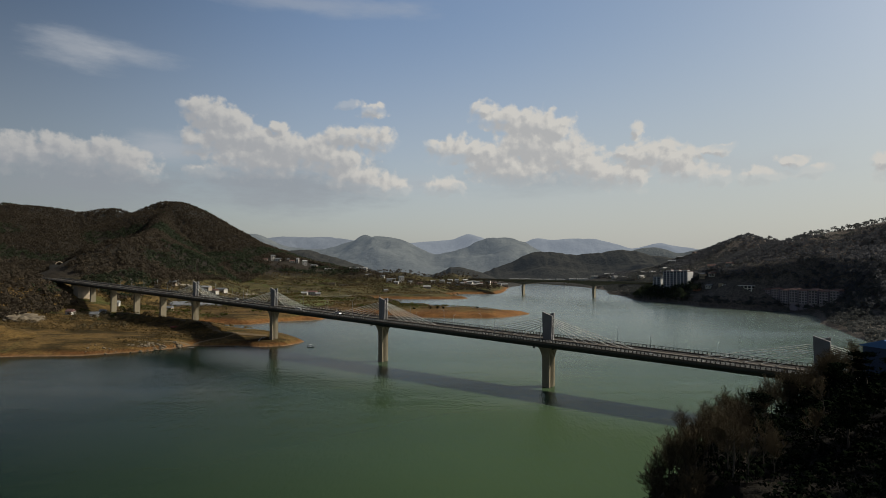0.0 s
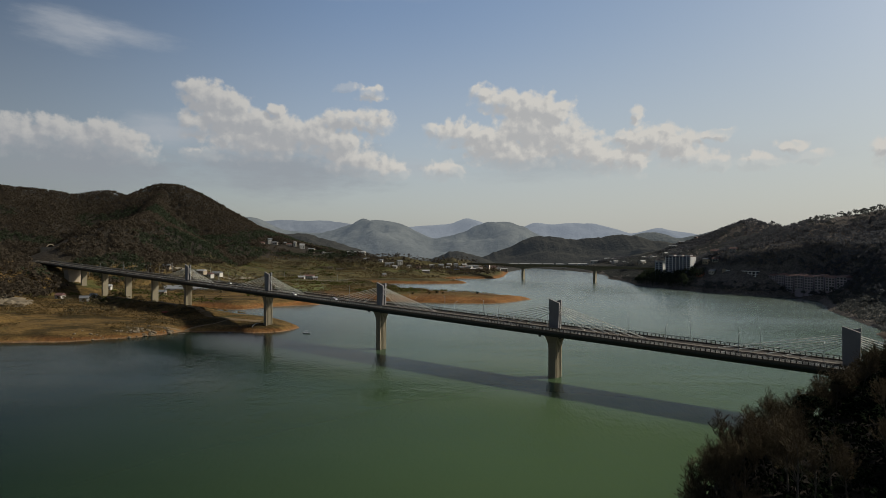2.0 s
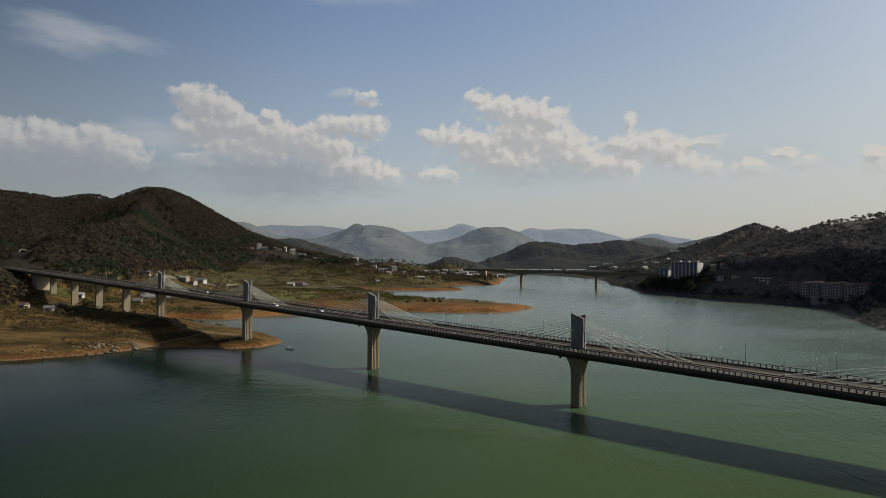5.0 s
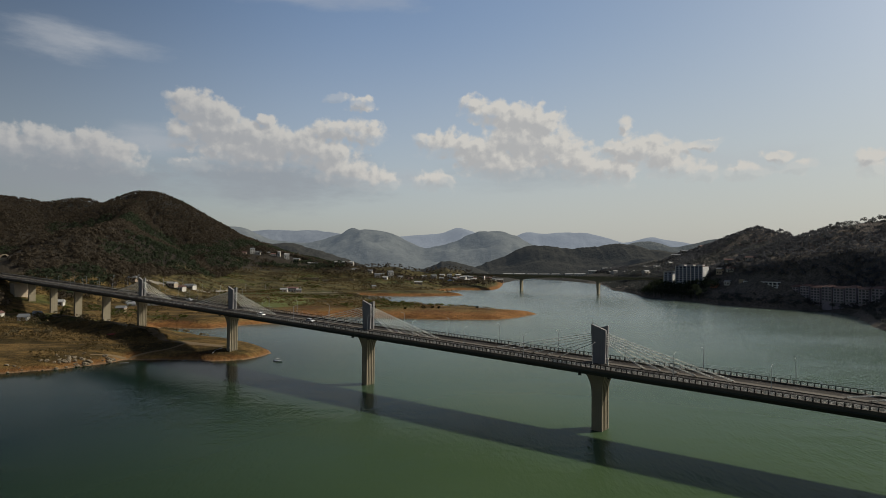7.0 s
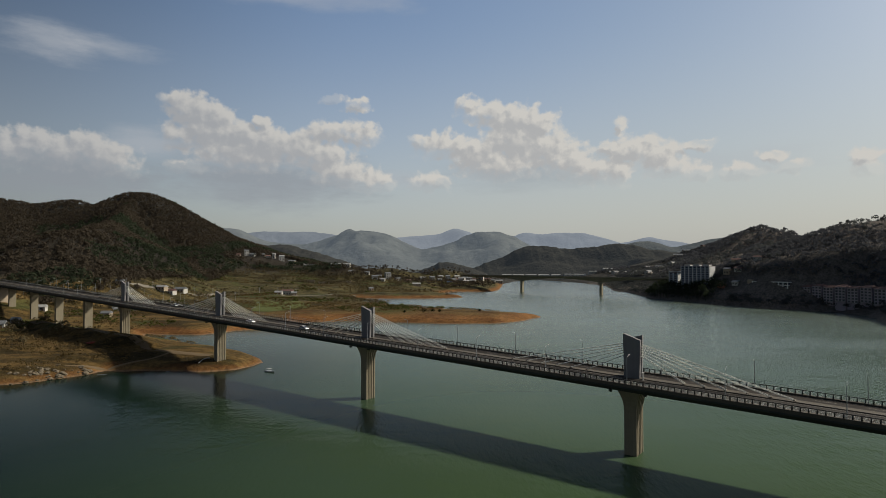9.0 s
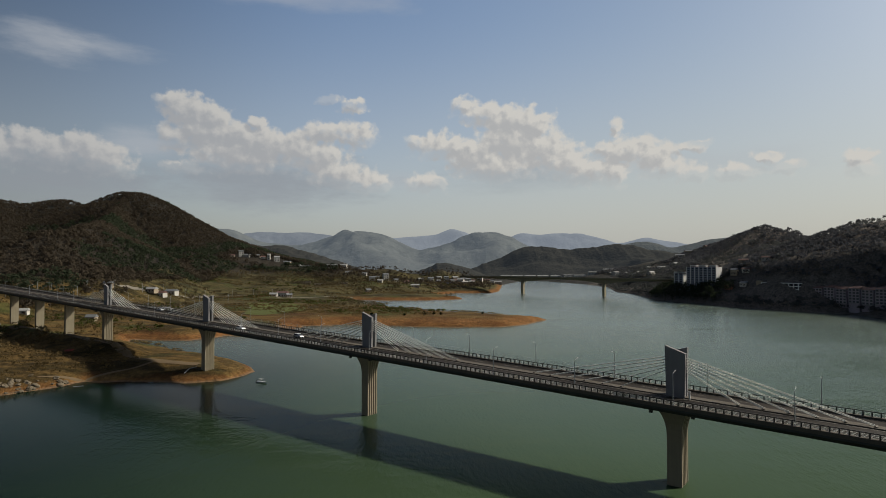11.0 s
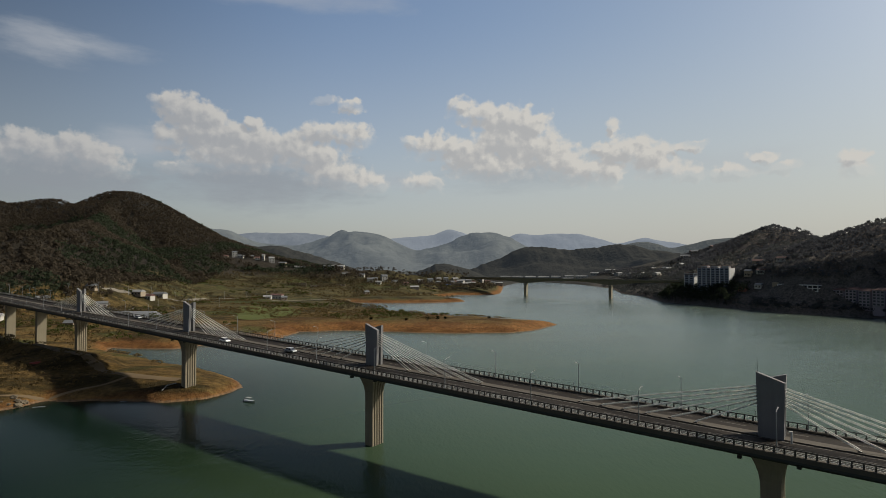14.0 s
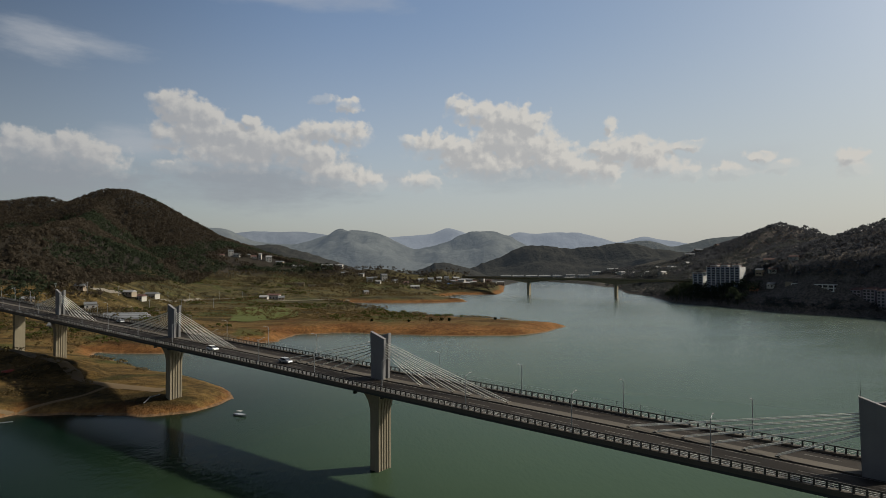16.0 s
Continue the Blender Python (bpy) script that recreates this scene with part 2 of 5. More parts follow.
def ground_material():
    """Bare red soil on the drawdown shore, dry grass and fields above, leaf litter on the hills."""
    m, n, b = material("ground_soil_and_grass", 0.95, spec=0.1)
    geo = n.add("ShaderNodeNewGeometry")
    where = geo.outputs["Position"]
    z = n.add("ShaderNodeSeparateXYZ", {0: where}).outputs[2]
    big, mid, fine = n.noise(where, 0.006, 4.0), n.noise(n.vmath("MULTIPLY", where, (0.5, 1.3, 1)), 0.06, 7.0, 0.65), n.noise(where, 0.5, 6.0, 0.65)
    soil = n.mix(n.step(mid, 0.35, 0.65), (0.092, 0.042, 0.014, 1), (0.168, 0.083, 0.029, 1))
    grass = n.mix(n.step(mid, 0.40, 0.58), (0.032, 0.023, 0.008, 1), (0.104, 0.066, 0.023, 1))
    dry = n.mix(n.step(mid, 0.38, 0.60), (0.024, 0.022, 0.009, 1), (0.072, 0.060, 0.026, 1))
    grass = n.mix(n.step(n.add("ShaderNodeSeparateXYZ", {0: where}).outputs[1], 560.0, 820.0), grass, dry)
    green = n.mix(fine, (0.030, 0.040, 0.012, 1), (0.060, 0.068, 0.020, 1))
    grass = n.mix(n.math("MULTIPLY", n.step(n.noise(n.vmath("ADD", where, (70, 20, 0)), 0.012, 5.0, 0.6), 0.54, 0.62), 0.7), grass, green)
    litter = n.mix(n.step(big, 0.35, 0.65), (0.016, 0.014, 0.011, 1), (0.030, 0.025, 0.019, 1))
    edge = n.math("ADD", n.math("ADD", z, n.step(n.add("ShaderNodeSeparateXYZ", {0: where}).outputs[1], 500.0, 440.0, 0.0, 1.9)), n.math("MULTIPLY_ADD", n.math("MULTIPLY", n.step(n.add("ShaderNodeSeparateXYZ", {0: where}).outputs[1], 530.0, 560.0), n.step(n.add("ShaderNodeSeparateXYZ", {0: where}).outputs[1], 720.0, 660.0)), -1.7,  n.math("MULTIPLY_ADD", mid, 7.0, -3.5)))
    colour = n.mix(n.step(edge, 2.2, 4.6), soil, grass)
    colour = n.mix(n.step(n.math("ADD", z, n.math("MULTIPLY_ADD", big, 50.0, -25.0)), 26.0, 44.0), colour, litter)
    rim = n.math("ADD", z, n.math("MULTIPLY_ADD", fine, 0.8, -0.4))
    colour = n.mix(n.step(rim, 0.75, 0.25), colour, (0.15, 0.095, 0.055, 1))
    # near east bank: its deep shade is put into the ground colour
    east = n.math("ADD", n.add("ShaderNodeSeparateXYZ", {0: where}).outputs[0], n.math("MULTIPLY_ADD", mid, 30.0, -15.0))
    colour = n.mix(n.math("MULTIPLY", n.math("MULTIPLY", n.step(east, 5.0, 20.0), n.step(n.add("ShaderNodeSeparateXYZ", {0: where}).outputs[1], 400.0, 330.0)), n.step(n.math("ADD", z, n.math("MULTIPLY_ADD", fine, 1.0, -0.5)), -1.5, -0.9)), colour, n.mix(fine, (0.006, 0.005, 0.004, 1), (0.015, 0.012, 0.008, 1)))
    # east of the lake: a paler grey, with haze put into the ground colour
    grey = n.mix(fine, (0.075, 0.066, 0.058, 1), (0.135, 0.118, 0.102, 1))
    across = n.add("ShaderNodeSeparateXYZ", {0: where}).outputs
    colour = n.mix(n.math("MULTIPLY", n.step(across[0], 190.0, 250.0), n.step(across[1], 330.0, 400.0)), colour, grey)
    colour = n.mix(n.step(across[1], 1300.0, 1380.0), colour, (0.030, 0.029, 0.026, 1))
    # far plain: the haze of distance is put into the ground colour
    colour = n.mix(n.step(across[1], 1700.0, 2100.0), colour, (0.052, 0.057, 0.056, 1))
    gain = n.math("ADD", n.math("MULTIPLY_ADD", fine, 2.2, -0.10), n.math("MULTIPLY_ADD", n.noise(where, 0.12, 5.0, 0.7), 1.2, -0.60))
    colour = n.mix(1.0, colour, n.add("ShaderNodeCombineXYZ", {0: gain, 1: gain, 2: gain}).outputs[0], "MULTIPLY")
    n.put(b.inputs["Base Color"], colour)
    n.put(b.inputs["Normal"], n.add("ShaderNodeBump", {"Height": n.noise(where, 0.35, 8.0, 0.7), "Strength": 0.9, "Distance": 1.8}).outputs[0])
    return m


def water_material():
    """Silty green water under a rippled gloss that grows towards grazing view."""
    m = bpy.data.materials.new("green_lake_water")
    m.use_nodes = True
    n = Nodes(m.node_tree)
    m.node_tree.nodes.remove(m.node_tree.nodes["Principled BSDF"])
    where = n.add("ShaderNodeNewGeometry").outputs["Position"]
    across = n.add("ShaderNodeSeparateXYZ", {0: where}).outputs[0]
    # brighter to the east: the sunward gain in light is put into the murk colour
    east_light = n.math("ADD", n.step(across, -145.0, 50.0), n.math("MULTIPLY_ADD", n.noise(where, 0.006, 3.0), 0.5, -0.25), clamp=True)
    north = n.add("ShaderNodeSeparateXYZ", {0: where}).outputs[1]
    # in the bay, part of the sky's reflection is put into the murk colour
    bay = n.math("ADD", n.math("MULTIPLY", n.step(north, 170.0, 360.0, 0.0, 0.75), n.step(across, -120.0, 40.0)),
                 n.math("MULTIPLY", n.step(north, 390.0, 470.0, 0.0, 0.6), n.step(across, 40.0, -120.0)), clamp=True)
    murk = n.add("ShaderNodeBsdfDiffuse", {"Color": n.mix(bay, n.mix(east_light, (0.0022, 0.0084, 0.0044, 1), (0.0355, 0.0600, 0.0250, 1)), (0.046, 0.072, 0.056, 1))}).outputs[0]
    turned = n.add("ShaderNodeMapping", {"Vector": where, "Rotation": (0, 0, radians(28)), "Scale": (1.0, 0.42, 1.0)}).outputs[0]
    small, swell = n.noise(turned, 0.9, 3.0, 0.55), n.noise(turned, 0.25, 3.0)
    breeze = n.step(n.noise(n.vmath("MULTIPLY", where, (0.5, 1.4, 1)), 0.014, 5.0, 0.6), 0.32, 0.66, 0.35, 1.0)
    open_water = n.step(n.add("ShaderNodeSeparateXYZ", {0: where}).outputs[1], 230.0, 430.0)  # calmer in the bay beyond the bridge
    height = n.math("MULTIPLY", n.math("ADD", small, n.math("MULTIPLY", swell, 1.3)), breeze)
    bump = n.add("ShaderNodeBump", {"Height": height, "Strength": 0.9, "Distance": n.math("MULTIPLY_ADD", open_water, -0.26, n.step(across, -160.0, 0.0, 0.12, 0.52))}).outputs[0]
    gloss = n.add("ShaderNodeBsdfGlossy", {"Color": (0.95, 0.97, 0.96, 1), "Roughness": n.math("ADD", n.math("MULTIPLY_ADD", breeze, 0.05, 0.05), n.math("MULTIPLY", open_water, 0.13)), "Normal": bump}).outputs[0]
    facing = n.add("ShaderNodeLayerWeight", {"Blend": 0.5}).outputs["Facing"]
    share = n.math("MULTIPLY_ADD", n.math("POWER", facing, 8.0), 1.0, 0.0, clamp=True)
    n.tree.links.new(n.add("ShaderNodeMixShader", {0: share, 1: murk, 2: gloss}).outputs[0], m.node_tree.nodes["Material Output"].inputs[0])
    return m


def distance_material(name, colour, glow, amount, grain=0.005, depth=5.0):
    """Far mountains: patches of wood, spurs, and haze painted on as an even glow."""
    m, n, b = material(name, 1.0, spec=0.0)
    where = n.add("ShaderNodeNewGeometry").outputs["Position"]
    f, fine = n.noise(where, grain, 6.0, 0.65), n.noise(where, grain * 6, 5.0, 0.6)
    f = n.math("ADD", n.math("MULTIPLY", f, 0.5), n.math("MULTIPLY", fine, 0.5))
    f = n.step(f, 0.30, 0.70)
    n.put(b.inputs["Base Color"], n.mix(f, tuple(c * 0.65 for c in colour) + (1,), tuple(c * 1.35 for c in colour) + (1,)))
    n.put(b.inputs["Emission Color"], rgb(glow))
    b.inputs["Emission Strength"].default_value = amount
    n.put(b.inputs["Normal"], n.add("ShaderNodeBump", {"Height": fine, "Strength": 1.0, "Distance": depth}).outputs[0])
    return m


GROUND, WATER = ground_material(), water_material()
CONCRETE = concrete_material("weathered_concrete", (0.180, 0.158, 0.112))
PYLON_CONCRETE = concrete_material("grey_painted_concrete", (0.150, 0.150, 0.152), 0.12)
GIRDER = concrete_material("dark_girder_grey", (0.032, 0.036, 0.034), 0.2)
ASPHALT = surface("asphalt", (0.017, 0.0135, 0.0105), 0.82, 0.3, 0.15, 6.0, 0.2, spec=0.15)
MEDIAN = surface("median_kerb_concrete", (0.072, 0.062, 0.050), 0.9, 0.3, 0.3, 6.0, 0.2)
RAIL_DARK = surface("dark_brown_rail_steel", (0.035, 0.033, 0.030), 0.6, 0.2, 2.0, 20.0, 0.0)
RAIL_LIGHT = surface("galvanised_rail", (0.55, 0.55, 0.52), 0.5, 0.2, 2.0, 20.0, 0.0, metal=0.3)
LINE_PAINT = surface("worn_road_paint", (0.16, 0.15, 0.135), 0.8, 0.3, 0.8, 10.0, 0.0)
CABLE = surface("pale_cable_sheath", (0.64, 0.64, 0.58), 0.5, 0.1, 0.4, 4.0, 0.0)
LAMP_STEEL = surface("grey_lamp_steel", (0.22, 0.23, 0.24), 0.5, 0.15, 1.0, 12.0, 0.0, metal=0.4)
LAMP_WHITE = surface("white_lamp_head", (0.16, 0.16, 0.155), 0.5, 0.1, 1.0, 10.0, 0.0)
WALL_WHITE = surface("white_render", (0.38, 0.365, 0.33), 0.85, 0.15, 0.3, 4.0, 0.1, each=0.35)
WALL_CREAM = surface("cream_render", (0.28, 0.23, 0.17), 0.85, 0.2, 0.3, 4.0, 0.1, each=0.5)
WALL_BRICK = surface("brick_red_wall", (0.26, 0.12, 0.08), 0.9, 0.2, 0.4, 5.0, 0.1, each=0.5)
ROOF_GREY = surface("grey_metal_roof", (0.11, 0.115, 0.12), 0.6, 0.2, 0.4, 6.0, 0.1, each=0.6)
ROOF_BLUE = surface("blue_metal_roof", (0.06, 0.16, 0.36), 0.5, 0.15, 0.4, 6.0, 0.1)
ROOF_RED = surface("red_brown_tile_roof", (0.095, 0.052, 0.045), 0.8, 0.2, 0.5, 6.0, 0.2, each=0.4)
ROOF_PALE = surface("pale_sheet_roof", (0.24, 0.24, 0.235), 0.6, 0.1, 0.3, 5.0, 0.1)
GLASS_DARK = surface("dark_window_glass", (0.03, 0.035, 0.045), 0.15, 0.2, 1.0, 4.0, 0.0, spec=0.6)
DOOR_BROWN = surface("brown_door", (0.10, 0.06, 0.04), 0.6, 0.2, 2.0, 10.0, 0.0)
FILM = surface("greenhouse_film", (0.17, 0.175, 0.18), 0.4, 0.15, 0.3, 3.0, 0.1)
BARK = surface("grey_brown_bark", (0.050, 0.042, 0.034), 0.95, 0.35, 1.5, 12.0, 0.3, each=0.4)
TWIG = surface("brown_twigs", (0.062, 0.050, 0.033), 0.95, 0.3, 0.3, 5.0, 0.0, spec=0.0, island=0.5, each=0.5)
# near-black green: the bank's shade is put into the needle colour
NEEDLES = surface("shade_dark_needles", (0.006, 0.009, 0.005), 1.0, 0.3, 0.3, 5.0, 0.0, spec=0.0, island=0.6, each=0.4)
BUSH = surface("olive_bush_leaves", (0.058, 0.064, 0.020), 0.9, 0.35, 0.2, 4.0, 0.0, spec=0.0, island=0.7, leafy=True)
DRY_BRUSH = surface("dry_brush", (0.105, 0.076, 0.036), 0.95, 0.35, 0.05, 1.0, 0.0, spec=0.0, island=0.5, leafy=True)
WOOD_BARE = surface("leafless_woodland", (0.056, 0.046, 0.034), 0.95, 0.35, 0.012, 0.16, 0.0, spec=0.0, island=0.12, leafy=True)
# bare wood again, paler and bluer: haze is put into its colour
WOOD_HAZE_GREY = surface("leafless_woodland_haze_grey", (0.080, 0.083, 0.091), 0.95, 0.4, 0.012, 0.16, 0.0, spec=0.0, island=0.12, leafy=True)
WOOD_PINE = surface("pine_woodland", (0.036, 0.045, 0.028), 0.95, 0.35, 0.012, 0.16, 0.0, spec=0.0, island=0.12, leafy=True)
# wood and scrub of the east shore, lightened in colour to stand for haze
WOOD_HAZE_GREEN = surface("shore_woodland_haze_green", (0.076, 0.080, 0.078), 0.95, 0.35, 0.012, 0.16, 0.0, spec=0.0, island=0.12, leafy=True)
FIELD_TREES = surface("pale_leafless_trees", (0.100, 0.082, 0.048), 0.95, 0.35, 0.03, 0.3, 0.0, spec=0.0, island=0.4, leafy=True)
ROCK = surface("pale_shore_rock", (0.098, 0.080, 0.055), 0.95, 0.35, 0.3, 3.0, 0.5, each=0.5, island=0.3)
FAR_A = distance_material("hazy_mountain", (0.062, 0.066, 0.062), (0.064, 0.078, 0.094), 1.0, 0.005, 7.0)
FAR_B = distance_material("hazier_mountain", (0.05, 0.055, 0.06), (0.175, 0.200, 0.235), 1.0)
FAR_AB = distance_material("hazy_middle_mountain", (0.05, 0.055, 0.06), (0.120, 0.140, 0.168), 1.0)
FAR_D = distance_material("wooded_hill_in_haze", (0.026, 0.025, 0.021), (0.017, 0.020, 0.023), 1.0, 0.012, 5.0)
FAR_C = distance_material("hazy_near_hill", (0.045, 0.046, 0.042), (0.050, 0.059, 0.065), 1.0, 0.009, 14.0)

# ---- building blocks ----


def mesh_from(name, verts, faces, mat, smooth=False):
    me = bpy.data.meshes.new(name)
    me.from_pydata([tuple(map(float, v)) for v in verts], [], [tuple(map(int, q)) for q in faces])
    me.materials.append(mat)
    if smooth:
        me.polygons.foreach_set("use_smooth", [True] * len(me.polygons))
    me.update()
    return me


def mesh_arrays(name, verts, tris, mat, smooth=False):
    """A large triangle mesh from arrays."""
    verts, tris = np.asarray(verts, np.float32), np.asarray(tris, np.int32)
    me = bpy.data.meshes.new(name)
    me.vertices.add(len(verts)), me.loops.add(tris.size), me.polygons.add(len(tris))
    me.vertices.foreach_set("co", verts.ravel())
    me.loops.foreach_set("vertex_index", tris.ravel())
    me.polygons.foreach_set("loop_start", np.arange(0, tris.size, tris.shape[1], dtype=np.int32))
    me.materials.append(mat)
    if smooth:
        me.polygons.foreach_set("use_smooth", np.ones(len(tris), dtype=bool))
    me.update(calc_edges=True)
    return me


def bm_mesh(name, bm, mat, bevel=0.0):
    if bevel:
        bmesh.ops.bevel(bm, geom=list(bm.edges), offset=bevel, segments=1, affect="EDGES", clamp_overlap=True)
    bmesh.ops.recalc_face_normals(bm, faces=list(bm.faces))
    me = bpy.data.meshes.new(name)
    bm.to_mesh(me)
    bm.free()
    me.materials.append(mat)
    return me


def child(name, me, parent, m=None, label=""):
    ob = new(name, me)
    ob.parent = parent
    if m is not None:
        ob.matrix_basis = m
    return tagged(ob, label)


def part(name, bm, mat, parent, label="", m=None, bevel=0.0):
    return child(name, bm_mesh(name, bm, mat, bevel), parent, m, label)


def box(bm, x0, x1, y0, y1, z0, z1):
    bmesh.ops.create_cube(bm, size=1.0, matrix=Matrix.LocRotScale(((x0 + x1) / 2, (y0 + y1) / 2, (z0 + z1) / 2), None, (x1 - x0, y1 - y0, z1 - z0)))
    return bm


def box_bm(*lims):
    return box(bmesh.new(), *lims)


def tube(bm, p, q, r0, r1=None, sides=6):
    p, q = Vector(p), Vector(q)
    d = q - p
    m = Matrix.Translation((p + q) / 2) @ d.to_track_quat("Z", "Y").to_matrix().to_4x4()
    bmesh.ops.create_cone(bm, cap_ends=True, segments=sides, radius1=r0, radius2=r0 if r1 is None else r1, depth=d.length, matrix=m)
    return bm


def prism(bm, outline, y0, y1):
    """A side outline in x and z, drawn out along y."""
    a = [bm.verts.new((x, y0, z)) for x, z in outline]
    b = [bm.verts.new((x, y1, z)) for x, z in outline]
    bm.faces.new(a), bm.faces.new(b[::-1])
    for i in range(len(a)):
        j = (i + 1) % len(a)
        bm.faces.new((a[j], a[i], b[i], b[j]))
    return bm


def thing(name, m, label, category, group="", kind=""):
    ob = new(name)
    ob.matrix_basis = m
    ob.empty_display_size = 0.5
    return tagged(ob, label, category, group, kind)

# ---- terrain ----


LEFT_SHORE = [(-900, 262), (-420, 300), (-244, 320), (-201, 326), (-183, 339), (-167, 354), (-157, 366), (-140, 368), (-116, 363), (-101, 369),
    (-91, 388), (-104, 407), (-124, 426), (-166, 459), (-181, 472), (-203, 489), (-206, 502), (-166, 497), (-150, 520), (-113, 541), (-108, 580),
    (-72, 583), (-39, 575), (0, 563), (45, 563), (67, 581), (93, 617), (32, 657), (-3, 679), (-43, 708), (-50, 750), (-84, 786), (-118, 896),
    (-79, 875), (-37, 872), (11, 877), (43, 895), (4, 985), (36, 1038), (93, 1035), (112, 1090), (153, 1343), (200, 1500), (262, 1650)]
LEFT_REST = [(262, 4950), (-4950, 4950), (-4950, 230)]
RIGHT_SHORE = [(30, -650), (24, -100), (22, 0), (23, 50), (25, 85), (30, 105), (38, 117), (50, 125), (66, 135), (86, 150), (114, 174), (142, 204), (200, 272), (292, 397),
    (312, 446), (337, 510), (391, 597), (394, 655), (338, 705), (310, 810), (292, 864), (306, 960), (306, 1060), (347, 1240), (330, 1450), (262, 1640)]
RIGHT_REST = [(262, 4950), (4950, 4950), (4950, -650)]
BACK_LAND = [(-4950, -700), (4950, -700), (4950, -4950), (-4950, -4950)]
# crests: width, then points of the crest line
RIDGES = [
    (420, (-968, 1376, 190), (-915, 1389, 184), (-875, 1399, 176), (-838, 1406, 181), (-804, 1413, 187), (-775, 1428, 178), (-755, 1432, 181), (-730, 1432, 197), (-705, 1433, 207),
     (-672, 1428, 209), (-640, 1408, 203), (-605, 1385, 186), (-575, 1365, 169), (-543, 1344, 149), (-507, 1315, 131), (-471, 1287, 114), (-437, 1256, 100), (-403, 1226, 84), (-345, 1182, 62), (-285, 1157, 42)),
    (600, (-2200, 1500, 240), (-1500, 1350, 230), (-968, 1376, 190)),
    (190, (-432, 690, 45), (-424, 745, 84), (-438, 850, 97), (-500, 1000, 112), (-590, 1200, 150), (-685, 1433, 200)),
    (190, (-1200, 420, 160), (-900, 450, 130), (-650, 520, 105), (-520, 575, 72), (-450, 592, 46)),
    (60, (-345, 372, 24), (-275, 350, 16)),
    (42, (-275, 492, 12), (-212, 441, 13.5), (-166, 406, 13.5), (-146, 389, 9)),
    (95, (-460, 592, 46), (-425, 540, 40), (-368, 480, 24)),
    (170, (-285, 1157, 48), (-240, 1115, 46), (-165, 1095, 45), (-90, 1060, 27), (0, 1110, 14)),
    (45, (38, 1075, 13), (90, 1075, 13), (105, 1160, 15)),
    (330, (626, 1433, 56), (617, 1290, 74), (613, 1225, 93), (608, 1170, 111), (604, 1130, 118), (599, 1095, 102), (590, 1045, 92), (570, 986, 86), (550, 915, 84), (536, 852, 86),
     (525, 799, 92), (521, 739, 104), (560, 640, 122), (700, 520, 150), (900, 420, 170)),
    (90, (655, 1150, 96), (640, 1112, 112), (632, 1085, 104), (615, 1040, 88)),
    (62, (-10, 1330, 28), (25, 1320, 40), (72, 1335, 28)),
    (85, (-140, 1180, 40), (-60, 1200, 40), (-10, 1215, 26)),
    (130, (440, 1480, 30), (500, 1540, 42), (600, 1600, 60)),
    (105, (70, -300, 34), (66, 20, 35), (76, 70, 37), (94, 108, 37), (135, 130, 31), (190, 150, 32), (300, 220, 48), (600, 260, 120)),
]


def edge_distance(x, y, ring, closed=True):
    d = np.full(x.shape, 1e9)
    for (ax, ay), (bx, by) in zip(ring, ring[1:] + (ring[:1] if closed else [])):
        ux, uy = bx - ax, by - ay
        k = np.clip(((x - ax) * ux + (y - ay) * uy) / (ux * ux + uy * uy), 0, 1)
        d = np.minimum(d, np.hypot(x - ax - k * ux, y - ay - k * uy))
    return d


def inside(x, y, ring):
    odd = np.zeros(x.shape, bool)
    for (ax, ay), (bx, by) in zip(ring, ring[1:] + ring[:1]):
        if ay != by:
            odd ^= ((ay > y) != (by > y)) & (x < (bx - ax) * (y - ay) / (by - ay) + ax)
    return odd


_table = np.random.RandomState(5).rand(256, 256)


def value_noise(x, y, size):
    """Smooth noise of -1 to 1, in cells of that size."""
    u, v = np.asarray(x) / size, np.asarray(y) / size
    i, j = np.floor(u).astype(int), np.floor(v).astype(int)
    a, b = u - i, v - j
    a, b = a * a * (3 - 2 * a), b * b * (3 - 2 * b)
    t = lambda p, q: _table[p % 256, q % 256]
    return ((t(i, j) * (1 - a) + t(i + 1, j) * a) * (1 - b) + (t(i, j + 1) * (1 - a) + t(i + 1, j + 1) * a) * b) * 2 - 1


def rough(x, y, size, octaves=4):
    return sum(value_noise(x + 37 * k, y - 91 * k, size / 2 ** k) / 2 ** k for k in range(octaves))


def relief(x, y, crestness=False):
    """Height of the hills, without the shore."""
    wx, wy = x + 14 * value_noise(x, y, 70), y + 14 * value_noise(x + 500, y, 70)
    best, top = np.zeros(np.shape(x)), np.zeros(np.shape(x))
    for width, *crest in RIDGES:
        for (ax, ay, az), (bx, by, bz) in zip(crest, crest[1:]):
            ux, uy = bx - ax, by - ay
            k = np.clip(((wx - ax) * ux + (wy - ay) * uy) / (ux * ux + uy * uy), 0, 1)
            d = np.hypot(wx - ax - k * ux, wy - ay - k * uy) / width
            d = (np.sqrt(d * d + 0.0025) - 0.05) / 0.951  # rounded crest
            fall = np.clip(1 - d, 0, 1)
            h = (az + k * (bz - az)) * np.where(fall > 0, fall ** 1.25, 0)
            top = np.where(h > best, fall, top)
            best = np.maximum(best, h)
    return (best - 6.0 * np.clip(best / 60.0, 0, 1), top) if crestness else best - 6.0 * np.clip(best / 60.0, 0, 1)


